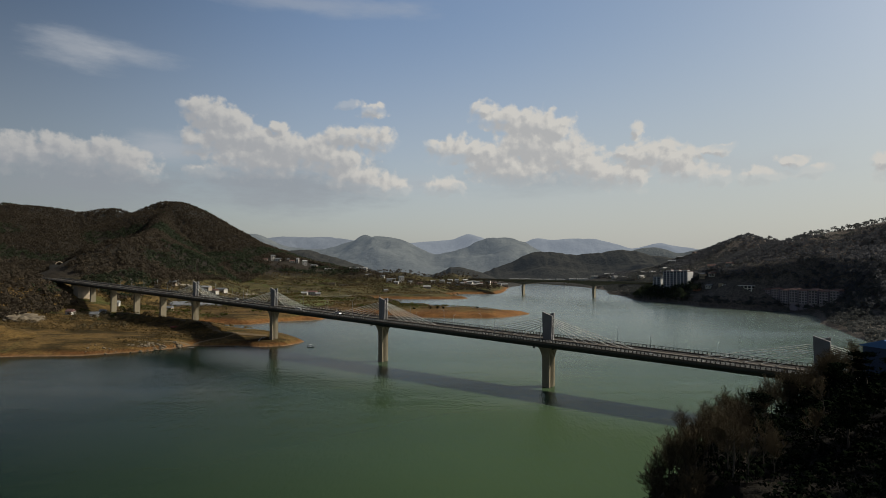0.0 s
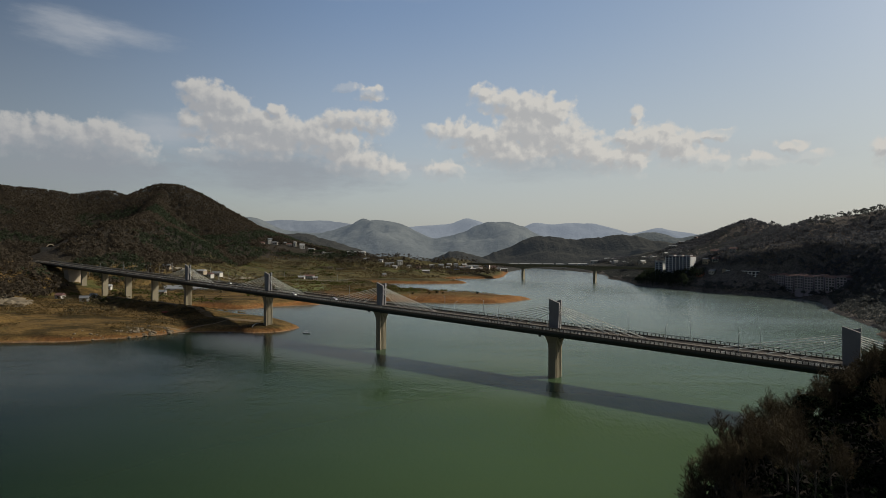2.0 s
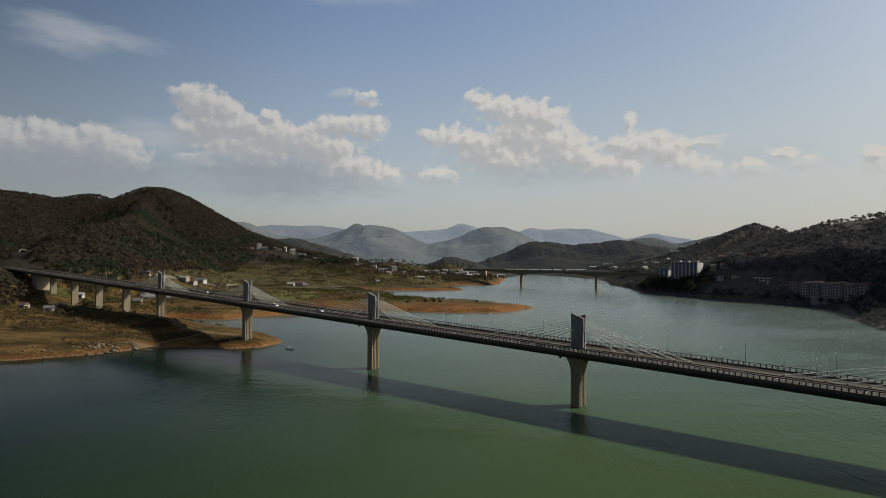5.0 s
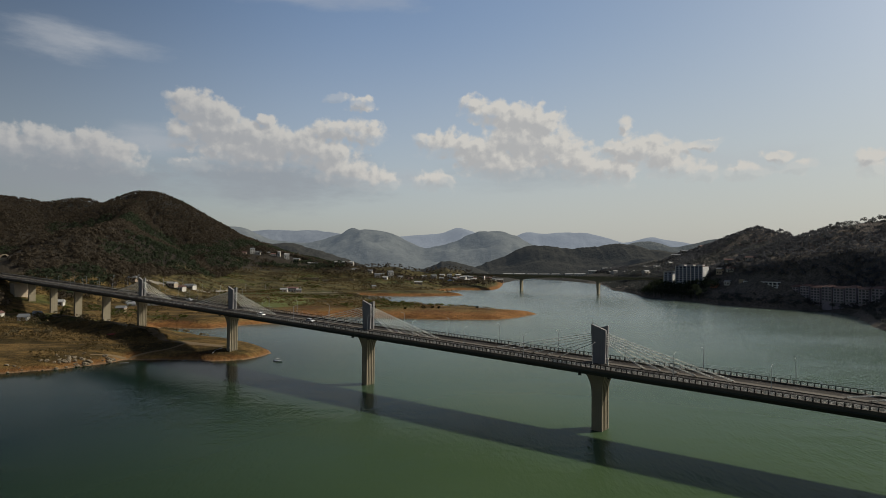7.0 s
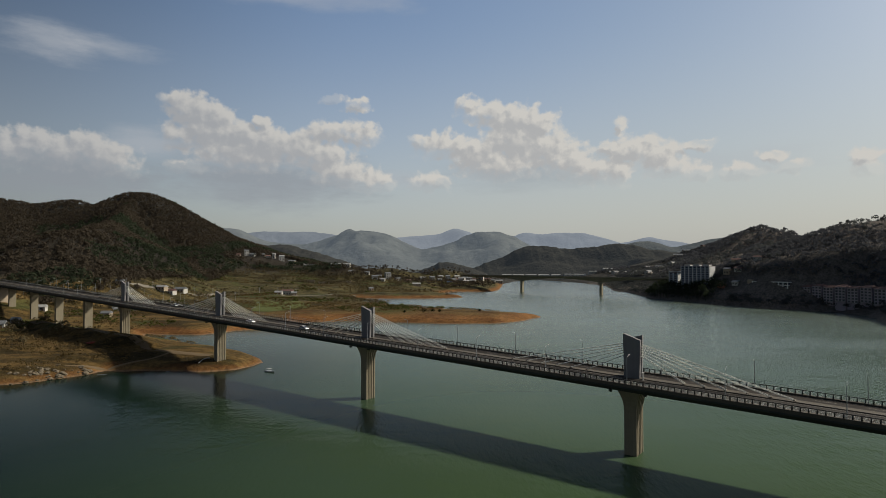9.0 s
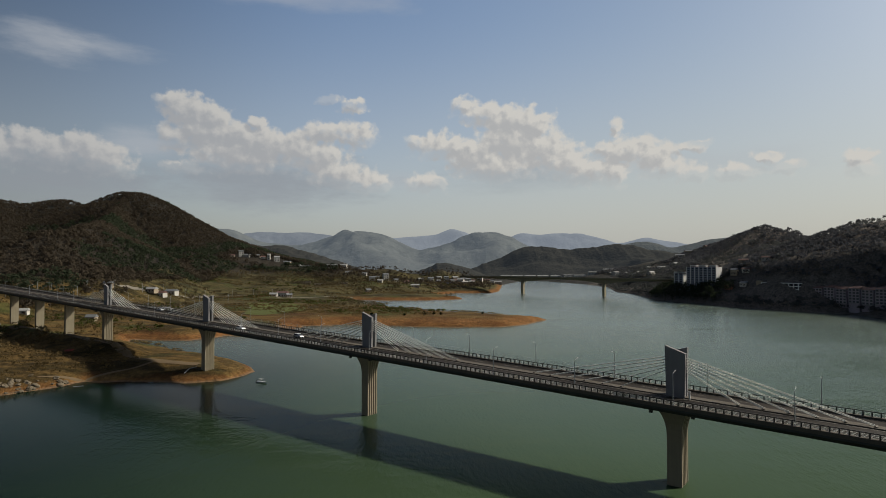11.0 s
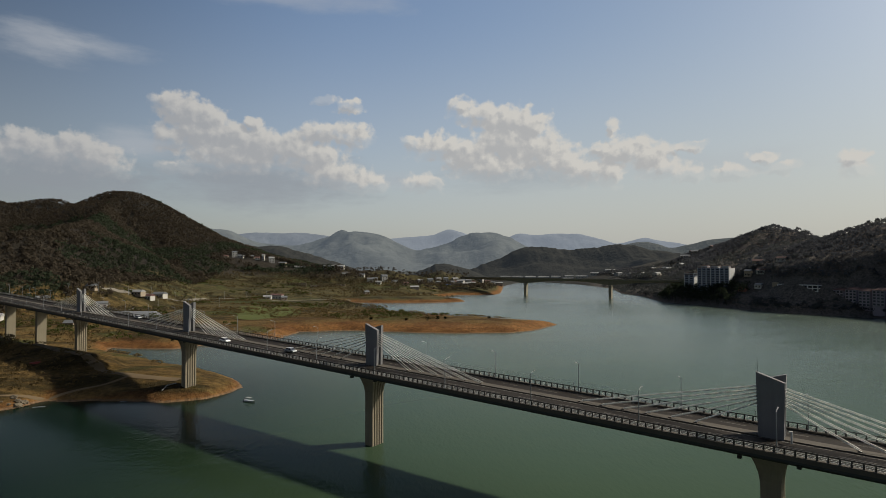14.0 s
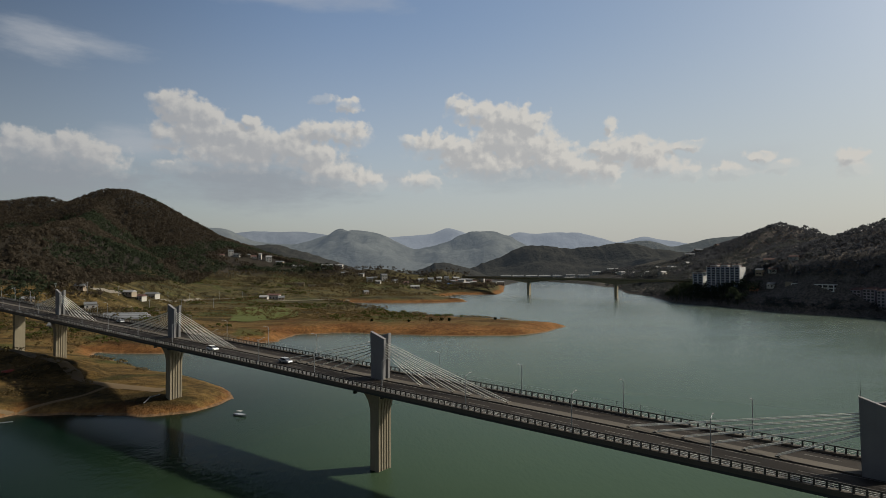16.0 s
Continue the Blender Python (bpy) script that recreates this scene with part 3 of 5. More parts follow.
def ground(x, y):
    """Height of the ground; the lake bed lies below 0."""
    x, y = np.asarray(x, float), np.asarray(y, float)
    sx, sy = x + 2.5 * rough(x, y, 22, 3), y + 2.5 * rough(x + 300, y, 22, 3)
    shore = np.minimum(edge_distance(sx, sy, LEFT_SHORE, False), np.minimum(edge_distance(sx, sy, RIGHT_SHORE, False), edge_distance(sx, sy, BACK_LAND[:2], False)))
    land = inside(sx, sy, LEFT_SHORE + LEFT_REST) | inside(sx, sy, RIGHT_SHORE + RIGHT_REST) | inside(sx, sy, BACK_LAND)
    near = 5.2 * (1 - np.exp(-shore / 8.5)) + 0.022 * np.minimum(shore, 300)
    bluff = np.interp(y, [400, 600, 700, 760, 900, 1100], [8.0, 11.0, 16.0, 21.0, 20.0, 8.0]) * (1 - np.exp(-shore / 15.0))
    near = np.where((x > 230) & (y > 400) & (y < 1100), np.maximum(near, bluff), near)
    h, top = relief(x, y, True)
    h = h * np.clip(shore / np.where((x > 0) & (y < 330), 15.0, 45.0), 0.12, 1.0)
    h = h + np.clip(h / 40, 0, 1) * 10 * rough(x, y, 130, 4) * (1 - 0.9 * top ** 6)
    up = np.maximum(near, h) + np.minimum(shore / 12, 1) * 0.7 * rough(x, y, 26, 4)
    steps = np.clip((shore - 14) / 20, 0, 1) * np.clip((45 - h) / 15, 0, 1) * ((x < 60) & (y < 1300))  # terraced fields
    up = up + steps * 0.34 * np.sin(2 * np.pi * up / 2.4)
    return np.where(land, np.maximum(up, np.minimum(0.04 * shore, 10.0)), -0.25 * np.minimum(shore, 30) - 0.05)


def spaced(lo, hi, fine_lo, fine_hi, step, grow):
    """Grid lines: even inside the fine stretch, wider and wider outside it."""
    mid = list(np.arange(fine_lo, fine_hi, step))
    out, s, v = [], step, mid[-1]
    while v < hi:
        s *= grow
        v += s
        out.append(v)
    back, s, v = [], step, fine_lo
    while v > lo:
        s *= grow
        v -= s
        back.append(v)
    return np.array(back[::-1] + mid + out)


def build_ground():
    gx = spaced(-4800, 4800, -330, 150, 2.6, 1.025)
    gy = spaced(-4800, 4850, 60, 640, 2.6, 1.022)
    X, Y = np.meshgrid(gx, gy)
    Z = ground(X, Y)
    n, m = len(gx), len(gy)
    idx = np.arange(n * m).reshape(m, n)
    quads = np.stack([idx[:-1, :-1], idx[:-1, 1:], idx[1:, 1:], idx[1:, :-1]], -1).reshape(-1, 4)
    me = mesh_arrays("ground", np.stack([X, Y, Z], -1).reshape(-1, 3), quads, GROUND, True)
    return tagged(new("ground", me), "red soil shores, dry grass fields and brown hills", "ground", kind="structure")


build_ground()
water_me = mesh_from("water", [(-4900, -4900, 0), (4900, -4900, 0), (4900, 4900, 0), (-4900, 4900, 0)], [(0, 1, 2, 3)], WATER)
tagged(new("water", water_me), "calm green lake water with fine ripples", "lake", kind="structure")

# ---- far mountains ----
FAR_FRONT = [(-1300, 2800, 230), (-934, 2926, 207), (-806, 2964, 145), (-632, 3007, 133), (-480, 3035, 178), (-396, 3047, 199), (-324, 3056, 211), (-223, 3065, 192),
    (-135, 3070, 151), (-47, 3072, 108), (100, 3071, 138), (246, 3062, 191), (333, 3053, 206), (405, 3044, 188), (476, 3034, 145), (575, 3016, 110), (760, 2980, 70), (1000, 2900, 60)]
FAR_BACK = [(-2300, 3500, 250), (-1441, 4126, 271), (-1299, 4174, 243), (-1190, 4206, 261), (-1001, 4256, 256), (-846, 4290, 263), (-686, 4319, 241), (-317, 4361, 215),
    (61, 4372, 247), (195, 4368, 294), (355, 4357, 244), (501, 4343, 202), (624, 4326, 231), (685, 4317, 260), (807, 4295, 243), (966, 4261, 255), (1121, 4222, 250),
    (1253, 4184, 212), (1363, 4149, 175), (1524, 4091, 218), (1627, 4051, 197), (1759, 3993, 169), (1948, 3903, 150), (2500, 3600, 110)]
FAR_HILL = [(760, 2660, 60), (819, 2643, 104), (932, 2604, 144), (998, 2579, 126), (1040, 2560, 108), (1110, 2530, 122), (1180, 2500, 143), (1290, 2460, 150), (1420, 2400, 150)]


def mountain_range(crest, depth, mat, label, gullies, step=14.0):
    """A range of mountains along a crest, with spurs and gullies on both flanks."""
    pts = np.array(crest, float)
    run = np.concatenate([[0], np.cumsum(np.hypot(*np.diff(pts[:, :2], axis=0).T))])
    s = np.arange(0, run[-1], step)
    cx, cy = np.interp(s, run, pts[:, 0]), np.interp(s, run, pts[:, 1])
    cz = np.interp(s, run, pts[:, 2])
    w = 2 * int(35 / step) + 1
    cz = np.convolve(np.pad(cz, w // 2, "edge"), np.ones(w) / w, "valid") + 2.5 * rough(s, s * 0, 60, 3) + (1.5 * rough(s, s * 0 + 9, 9, 2) if step < 14 else 0)
    rows, q = [], np.linspace(-1, 1, 31)
    for u in q:
        fall = 1 - abs(u) ** 1.15
        wob = gullies * rough(s + 60 * u, np.full(s.shape, u * 900.0), 190, 4) * (abs(u) * (1 - abs(u)) * 4)
        rows.append(np.stack([cx, cy + u * depth, cz * fall + wob * cz / 150 - 2], -1))
    v = np.stack(rows)
    m, n = v.shape[:2]
    idx = np.arange(m * n).reshape(m, n)
    quads = np.stack([idx[:-1, :-1], idx[:-1, 1:], idx[1:, 1:], idx[1:, :-1]], -1).reshape(-1, 4)
    return tagged(new("backdrop", mesh_arrays("backdrop", v.reshape(-1, 3), quads, mat, True)), label, "mountain range", kind="structure")


MID_HILL = [(60, 1990, 10), (154, 1966, 32), (218, 1959, 60), (278, 1931, 91), (346, 1899, 104), (410, 1865, 87), (471, 1829, 90), (529, 1791, 100), (568, 1757, 102), (640, 1700, 80), (760, 1650, 70)]
WEST_HILL = [(-640, 1830, 90), (-532, 1794, 98), (-442, 1767, 101), (-369, 1733, 91), (-297, 1697, 70), (-210, 1690, 40), (-120, 1690, 12)]
SMALL_HILL = [(-80, 1850, 6), (-20, 1826, 26), (25, 1795, 46), (65, 1777, 50), (110, 1770, 36), (170, 1770, 6)]
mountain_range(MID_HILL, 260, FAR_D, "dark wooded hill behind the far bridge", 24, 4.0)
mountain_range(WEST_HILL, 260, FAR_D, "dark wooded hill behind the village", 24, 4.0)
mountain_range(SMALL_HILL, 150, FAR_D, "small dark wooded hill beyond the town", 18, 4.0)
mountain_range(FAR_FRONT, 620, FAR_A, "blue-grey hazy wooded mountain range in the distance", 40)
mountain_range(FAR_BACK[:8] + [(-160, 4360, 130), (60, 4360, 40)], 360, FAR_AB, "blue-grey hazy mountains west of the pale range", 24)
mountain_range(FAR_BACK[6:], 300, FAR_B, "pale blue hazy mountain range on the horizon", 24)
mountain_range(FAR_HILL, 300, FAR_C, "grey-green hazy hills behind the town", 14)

# ---- the near bridge: x runs along the deck, up and away over the west bank; y to the south; z up from the water ----
AXIS = Vector((-0.772, 0.635, 0)).normalized()
ORIGIN = Vector((-33.9, 312.4, 0))
BRIDGE = Matrix.Translation(ORIGIN) @ Matrix(((AXIS.x, -AXIS.y, 0, 0), (AXIS.y, AXIS.x, 0, 0), (0, 0, 1, 0), (0, 0, 0, 1)))
S0, S1 = -262.0, 540.0
NEAR, FAR = 11.0, -8.1  # deck edges


def deck_z(s):
    return 22.5 + 0.025 * s


def world_of(s, y, z=0.0):
    return BRIDGE @ Vector((s, y, z))


def ground_at(x, y):
    return float(ground(np.array([x]), np.array([y]))[0])


def extrude_along(outline, s0, s1, step, mat, name):
    """A cross-section in y and z (above the deck line), drawn along the bridge."""
    ss = np.append(np.arange(s0, s1, step), s1)
    k = len(outline)
    verts = [(s, y, deck_z(s) + z) for s in ss for y, z in outline]
    faces = [(i * k + j, i * k + (j + 1) % k, (i + 1) * k + (j + 1) % k, (i + 1) * k + j) for i in range(len(ss) - 1) for j in range(k)]
    faces += [tuple(range(k))[::-1], tuple((len(ss) - 1) * k + j for j in range(k))]
    bm = bmesh.new()
    vs = [bm.verts.new(v) for v in verts]
    for f in faces:
        bm.faces.new([vs[i] for i in f])
    return bm_mesh(name, bm, mat)


bridge = thing("extradosed_bridge", BRIDGE, "long grey concrete extradosed road bridge over the lake", "bridge")
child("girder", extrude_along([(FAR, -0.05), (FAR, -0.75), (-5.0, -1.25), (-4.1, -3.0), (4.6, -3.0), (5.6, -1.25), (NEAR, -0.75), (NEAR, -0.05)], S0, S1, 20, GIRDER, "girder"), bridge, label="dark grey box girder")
for y0, y1 in ((-7.15, -1.25), (1.25, 10.05)):
    child("carriageway", extrude_along([(y0, -0.049), (y0, 0.05), (y1, 0.05), (y1, -0.049)], S0, S1, 20, ASPHALT, "carriageway"), bridge, label="brownish worn asphalt carriageway")
child("median", extrude_along([(-1.25, -0.049), (-1.25, 0.28), (1.25, 0.28), (1.25, -0.049)], S0, S1, 20, MEDIAN, "median"), bridge, label="raised concrete median strip")
for side in (-1, 1):
    a, b = (10.06, 11.02) if side > 0 else (-8.12, -7.16)
    child("parapet_kerb", extrude_along([(a, -0.049), (a, 0.42), (b, 0.42), (b, -0.35), (b - 0.05, -0.35), (b - 0.05, -0.049)] if side > 0 else
                                        [(a, -0.35), (a, 0.42), (b, 0.42), (b, -0.049), (a + 0.05, -0.049), (a + 0.05, -0.35)], S0, S1, 20, MEDIAN, "parapet_kerb"), bridge)
    for y in (side * 1.8, 9.4 if side > 0 else -6.7):
        child("edge_line", extrude_along([(y - 0.08, 0.051), (y - 0.08, 0.054), (y + 0.08, 0.054), (y + 0.08, 0.051)], S0, S1, 20, LINE_PAINT, "edge_line"), bridge)
# broken lane lines
dash_me = bm_mesh("lane_dash", box_bm(-2.5, 2.5, -0.07, 0.07, 0, 0.004), LINE_PAINT)
tilt = Matrix.Rotation(-math.atan(0.025), 4, "Y")
for side in (-1, 1):
    for s in np.arange(-235, 240, 10):
        child("lane_dash", dash_me, bridge, Matrix.Translation((s, side * 4.6, deck_z(s) + 0.052)) @ tilt)

# railings: dark posts on the kerb, pale rails between
POST_STEP = 1.5
RAIL = {1: 10.6, -1: -7.7}
post_bm = bmesh.new()
prism(post_bm, [(-0.15, 0), (0.15, 0), (0.11, 0.98), (-0.11, 0.98)], -0.13, 0.13)
post_me = bm_mesh("rail_post", post_bm, RAIL_DARK)
NEAR_STRETCH = (-140.0, 30.0)


def joined_rows(name, me, places, mat):
    """Many alike pieces in one mesh."""
    n = len(me.vertices)
    co = np.empty(n * 3)
    me.vertices.foreach_get("co", co)
    co = np.c_[co.reshape(-1, 3), np.ones(n)]
    me.calc_loop_triangles()
    tri = np.empty(len(me.loop_triangles) * 3, np.int32)
    me.loop_triangles.foreach_get("vertices", tri)
    tri = tri.reshape(-1, 3)
    v = np.concatenate([(co @ np.array(m).T)[:, :3] for m in places])
    t = np.concatenate([tri + n * i for i in range(len(places))])
    return mesh_arrays(name, v, t, mat)


for side in (-1, 1):
    far_posts = []
    for s in np.arange(S0 + 20, S1 - 25, POST_STEP):
        m = Matrix.Translation((s, RAIL[side], deck_z(s) + 0.42)) @ tilt
        if NEAR_STRETCH[0] < s < NEAR_STRETCH[1]:
            child("rail_post", post_me, bridge, m)
        else:
            far_posts.append(m)
    tagged(child("post_row", joined_rows("post_row", post_me, far_posts, RAIL_DARK), bridge), kind="stuff")
    for z in (0.58, 0.83, 1.08):
        y = RAIL[side]
        child("rail", extrude_along([(y - 0.035, z), (y - 0.035, z + 0.07), (y + 0.035, z + 0.07), (y + 0.035, z)], S0 + 20, S1 - 25, 20, RAIL_LIGHT, "rail"), bridge)
    child("handrail", extrude_along([(RAIL[side] - 0.09, 1.33), (RAIL[side] - 0.09, 1.5), (RAIL[side] + 0.09, 1.5), (RAIL[side] + 0.09, 1.33)], S0 + 20, S1 - 25, 20, RAIL_DARK, "handrail"), bridge)
# thin mesh fence outside the far railing
fence = bmesh.new()
for s in np.arange(-180, 260, 4.8):
    box(fence, s - 0.03, s + 0.03, -8.02, -7.96, deck_z(s) + 0.4, deck_z(s) + 2.5)
for z in (1.7, 2.05, 2.45):
    prism(fence, [(-180, deck_z(-180) + z), (260, deck_z(260) + z), (260, deck_z(260) + z + 0.03), (-180, deck_z(-180) + z + 0.03)], -8.0, -7.97)
tagged(part("guard_fence", fence, LAMP_STEEL, bridge, "thin grey wire guard fence"), kind="stuff")


def pier_mesh(top, a, b, flare, flutes=True):
    """A pier with a grooved shaft and a flared head, its foot at z = 0."""
    bm = bmesh.new()
    def ring(z, ha, hb):
        pts = []
        k = 4 if flutes else 1
        corners = [(-ha, -hb), (ha, -hb), (ha, hb), (-ha, hb)]
        for i in range(4):
            p, q = Vector(corners[i]), Vector(corners[(i + 1) % 4])
            out = Vector((q.y - p.y, p.x - q.x)).normalized()
            pts.append(p)
            if i % 2 == 1 and flutes:
                for j in range(k):
                    c = (j + 0.5) / k * 0.84 + 0.08
                    w = 0.05
                    for f, g in ((c - w - 0.012, 0), (c - w + 0.012, -0.22), (c + w - 0.012, -0.22), (c + w + 0.012, 0)):
                        pts.append(p.lerp(q, f) + out * g)
        return [bm.verts.new((v.x, v.y, z)) for v in pts]
    levels = [(-4, 0, 0), (top - flare * 4.2, 0, 0)]
    levels += [(top - flare * 4.2 * (1 - u), flare * u ** 2.2, flare * 0.9 * u ** 2.2) for u in (0.25, 0.5, 0.75, 0.9, 1.0)] if flare else [(top, 0, 0)]
    rings = [ring(z, a / 2 + da, b / 2 + db) for z, da, db in levels]
    for r, q in zip(rings, rings[1:]):
        for i in range(len(r)):
            j = (i + 1) % len(r)
            bm.faces.new((r[i], r[j], q[j], q[i]))
    bm.faces.new(rings[-1])
    return bm_mesh("pier", bm, CONCRETE)


def slab_mesh(high, low, flip):
    """One upright blade of a pylon: tapered, with a slanted top."""
    o = [(-2.05, -0.3), (2.05, -0.3), (2.3, high * 0.92), (2.3, high), (-2.3, low), (-2.28, low * 0.8)]
    if flip:
        o = [(-x, z) for x, z in o][::-1]
    return bm_mesh("pylon_blade", prism(bmesh.new(), o, -0.45, 0.45), PYLON_CONCRETE, 0.06)


blade_near, blade_far = slab_mesh(11.75, 10.15, False), slab_mesh(11.5, 10.1, True)
cap_me = bm_mesh("blade_cap", prism(bmesh.new(), [(-2.36, 10.14), (2.36, 11.76), (2.36, 11.80), (-2.36, 10.18)], -0.47, 0.47), PYLON_CONCRETE)
mast_me = bm_mesh("lightning_rod", tube(bmesh.new(), (0, 0, 0), (0, 0, 2.2), 0.05, 0.02), RAIL_DARK)
PYLONS = [-200.6, -102.3, -2.5, 97.5, 199.0]
cable_meshes = []
for k in range(6):
    bm = bmesh.new()
    tube(bm, (1.9, 0, 6.1 + 0.6 * k), (13.2 + 4.8 * k, 0, 0.35), 0.085, 0.085, 8)
    cable_meshes.append(bm_mesh("stay_cable", bm, CABLE))
anchor_me = bm_mesh("cable_anchor", prism(bmesh.new(), [(-0.4, 0), (0.4, 0), (0.3, 0.12), (-0.15, 0.26)], -0.75, 0.75), MEDIAN)
for s in PYLONS:
    z = deck_z(s)
    w = world_of(s, 0)
    foot = min(ground_at(w.x, w.y), ground_at(*world_of(s, 3).xy), ground_at(*world_of(s, -3).xy)) - 0.5
    foot = max(foot, -1.0)
    child("pier", pier_mesh(z - 2.9 - foot, *((3.3, 5.1) if s < -50 else (2.9, 4.4)), 1.4), bridge, Matrix.Translation((s, 0, foot)), "weathered concrete pier with grooves and a flared head")
    child("pylon_blade", blade_near, bridge, Matrix.Translation((s, 0.85, z)), "grey slab pylon with a slanted top")
    child("pylon_blade", blade_far, bridge, Matrix.Translation((s, -0.85, z)), "grey slab pylon with a slanted top")
    child("blade_cap", cap_me, bridge, Matrix.Translation((s, 0.85, z)))
    child("lightning_rod", mast_me, bridge, Matrix.Translation((s + 2.1, 0.85, z + 11.6)))
    for y in (0.5, -0.5):
        for turn in (0, 180):
            m = Matrix.Translation((s, y, z)) @ Matrix.Rotation(-math.atan(0.025), 4, "Y") @ Matrix.Rotation(radians(turn), 4, "Z")
            for k in range(6):
                child("stay_cable", cable_meshes[k], bridge, m)
                if y > 0:
                    child("cable_anchor", anchor_me, bridge, m @ Matrix.Translation((13.0 + 4.8 * k, -y if turn == 0 else y, 0.27)))
    # service box and bearing blocks under the deck
    for d in (-1, 1):
        bm = box_bm(-0.35, 0.35, 3.9, 4.8, -3.5, -2.95)
        part("drain_box", bm, GIRDER, bridge, m=Matrix.Translation((s + d * 4.6, 0, z)))
for s in (252.0, 301.0, 350.0, 400.0, 450.0):
    w = world_of(s, 0)
    foot = ground_at(w.x, w.y) - 0.6
    child("pier", pier_mesh(deck_z(s) - 2.9 - foot, 2.6, 4.6, 0.35, False), bridge, Matrix.Translation((s, 0, foot)), "plain concrete wall pier")

# street lamps on both kerbs
def lamp_parts(side):
    lamp = thing("street_lamp", Matrix(), "tall grey steel street lamp on the bridge kerb", "street lamp", "street lamps along the bridge")
    part("pole", tube(bmesh.new(), (0, 0, 0), (0, 0, 6.7), 0.11, 0.06, 8), LAMP_STEEL, lamp)
    part("foot_plate", box_bm(-0.2, 0.2, -0.2, 0.2, 0, 0.06), LAMP_STEEL, lamp)
    part("arm", tube(bmesh.new(), (0, 0, 6.6), (0, -side * 1.3, 7.0), 0.05, 0.04, 6), LAMP_STEEL, lamp)
    head = bmesh.new()
    prism(head, [(-0.14, 0), (0.14, 0), (0.09, 0.12), (-0.09, 0.12)], -0.35, 0.35)
    part("lamp_head", head, LAMP_WHITE, lamp, "white lamp head", Matrix.Translation((0, -side * 1.6, 7.0)))
    return lamp


for side, start in ((1, -12.6), (-1, -15.6)):
    model = None
    for k in range(-9, 16):
        s = start + 23.0 * k
        s += 0.017 * max(0.0, -90.0 - s)
        m = BRIDGE @ Matrix.Translation((s, RAIL[side] - side * 0.3, deck_z(s) + 0.42))
        if model is None:
            model = lamp_parts(side)
            model.matrix_basis = m
        else:
            copy_thing(model, m)

# ---- the far bridge ----
AXIS2 = Vector((103, -84.7, 0)).normalized()
FAR_BRIDGE = Matrix.Translation((142.2, 1023.6, 0)) @ Matrix(((AXIS2.x, -AXIS2.y, 0, 0), (AXIS2.y, AXIS2.x, 0, 0), (0, 0, 1, 0), (0, 0, 0, 1)))
far_bridge = thing("girder_bridge", FAR_BRIDGE, "grey concrete road bridge with an arched girder", "bridge")
SPAN2 = 133.4


def soffit(s):
    """Depth of the haunched girder."""
    u = abs(((s / SPAN2) + 0.5) % 1.0 - 0.5) * 2
    return 2.6 + 5.2 * (1 - u) ** 2.0 if -70 < s < 205 else 2.6


ss = np.arange(-120, 330, 4.0)
bm = bmesh.new()
rings = []
for s in ss:
    d = soffit(s)
    rings.append([bm.verts.new((s, y, 26.0 + z)) for y, z in ((-6, 0), (-6, -0.6), (-3.4, -1.2), (-3, -d), (3, -d), (3.4, -1.2), (6, -0.6), (6, 0))])
for r, q in zip(rings, rings[1:]):
    for i in range(8):
        bm.faces.new((r[i], r[(i + 1) % 8], q[(i + 1) % 8], q[i]))
bm.faces.new(rings[0]), bm.faces.new(rings[-1])
part("girder", bm, CONCRETE, far_bridge)
part("carriageway", box_bm(-119, 325, -5.3, 5.3, 26.004, 26.08), ASPHALT, far_bridge)
for y in (-5.9, 5.6):
    part("parapet", box_bm(-119, 325, y, y + 0.3, 26.0, 27.0), CONCRETE, far_bridge)
for s in (0.0, SPAN2, 262.0):
    p = FAR_BRIDGE @ Vector((s, 0, 0))
    foot = max(ground_at(p.x, p.y) - 1, -2)
    bm = bmesh.new()
    bmesh.ops.create_cube(bm, size=1, matrix=Matrix.LocRotScale((0, 0, (26 - soffit(s) + foot) / 2 - foot), None, (3.4, 6.2, 26 - soffit(s) - foot + 0.4)))
    part("pier", bm, CONCRETE, far_bridge, m=Matrix.Translation((s, 0, foot)), bevel=0.25)

# ---- woods and scrub ----


def scatter_points(n, x0, x1, y0, y1, rule, seed):
    r = np.random.RandomState(seed)
    x, y = r.uniform(x0, x1, n), r.uniform(y0, y1, n)
    z = ground(x, y)
    ok = rule(x, y, z) & (r.rand(n) < 0.97)
    return x[ok], y[ok], z[ok]


def clear_of_bridge(x, y, room=13.0):
    dx, dy = x - ORIGIN.x, y - ORIGIN.y
    return np.abs(-dx * AXIS.y + dy * AXIS.x) > room


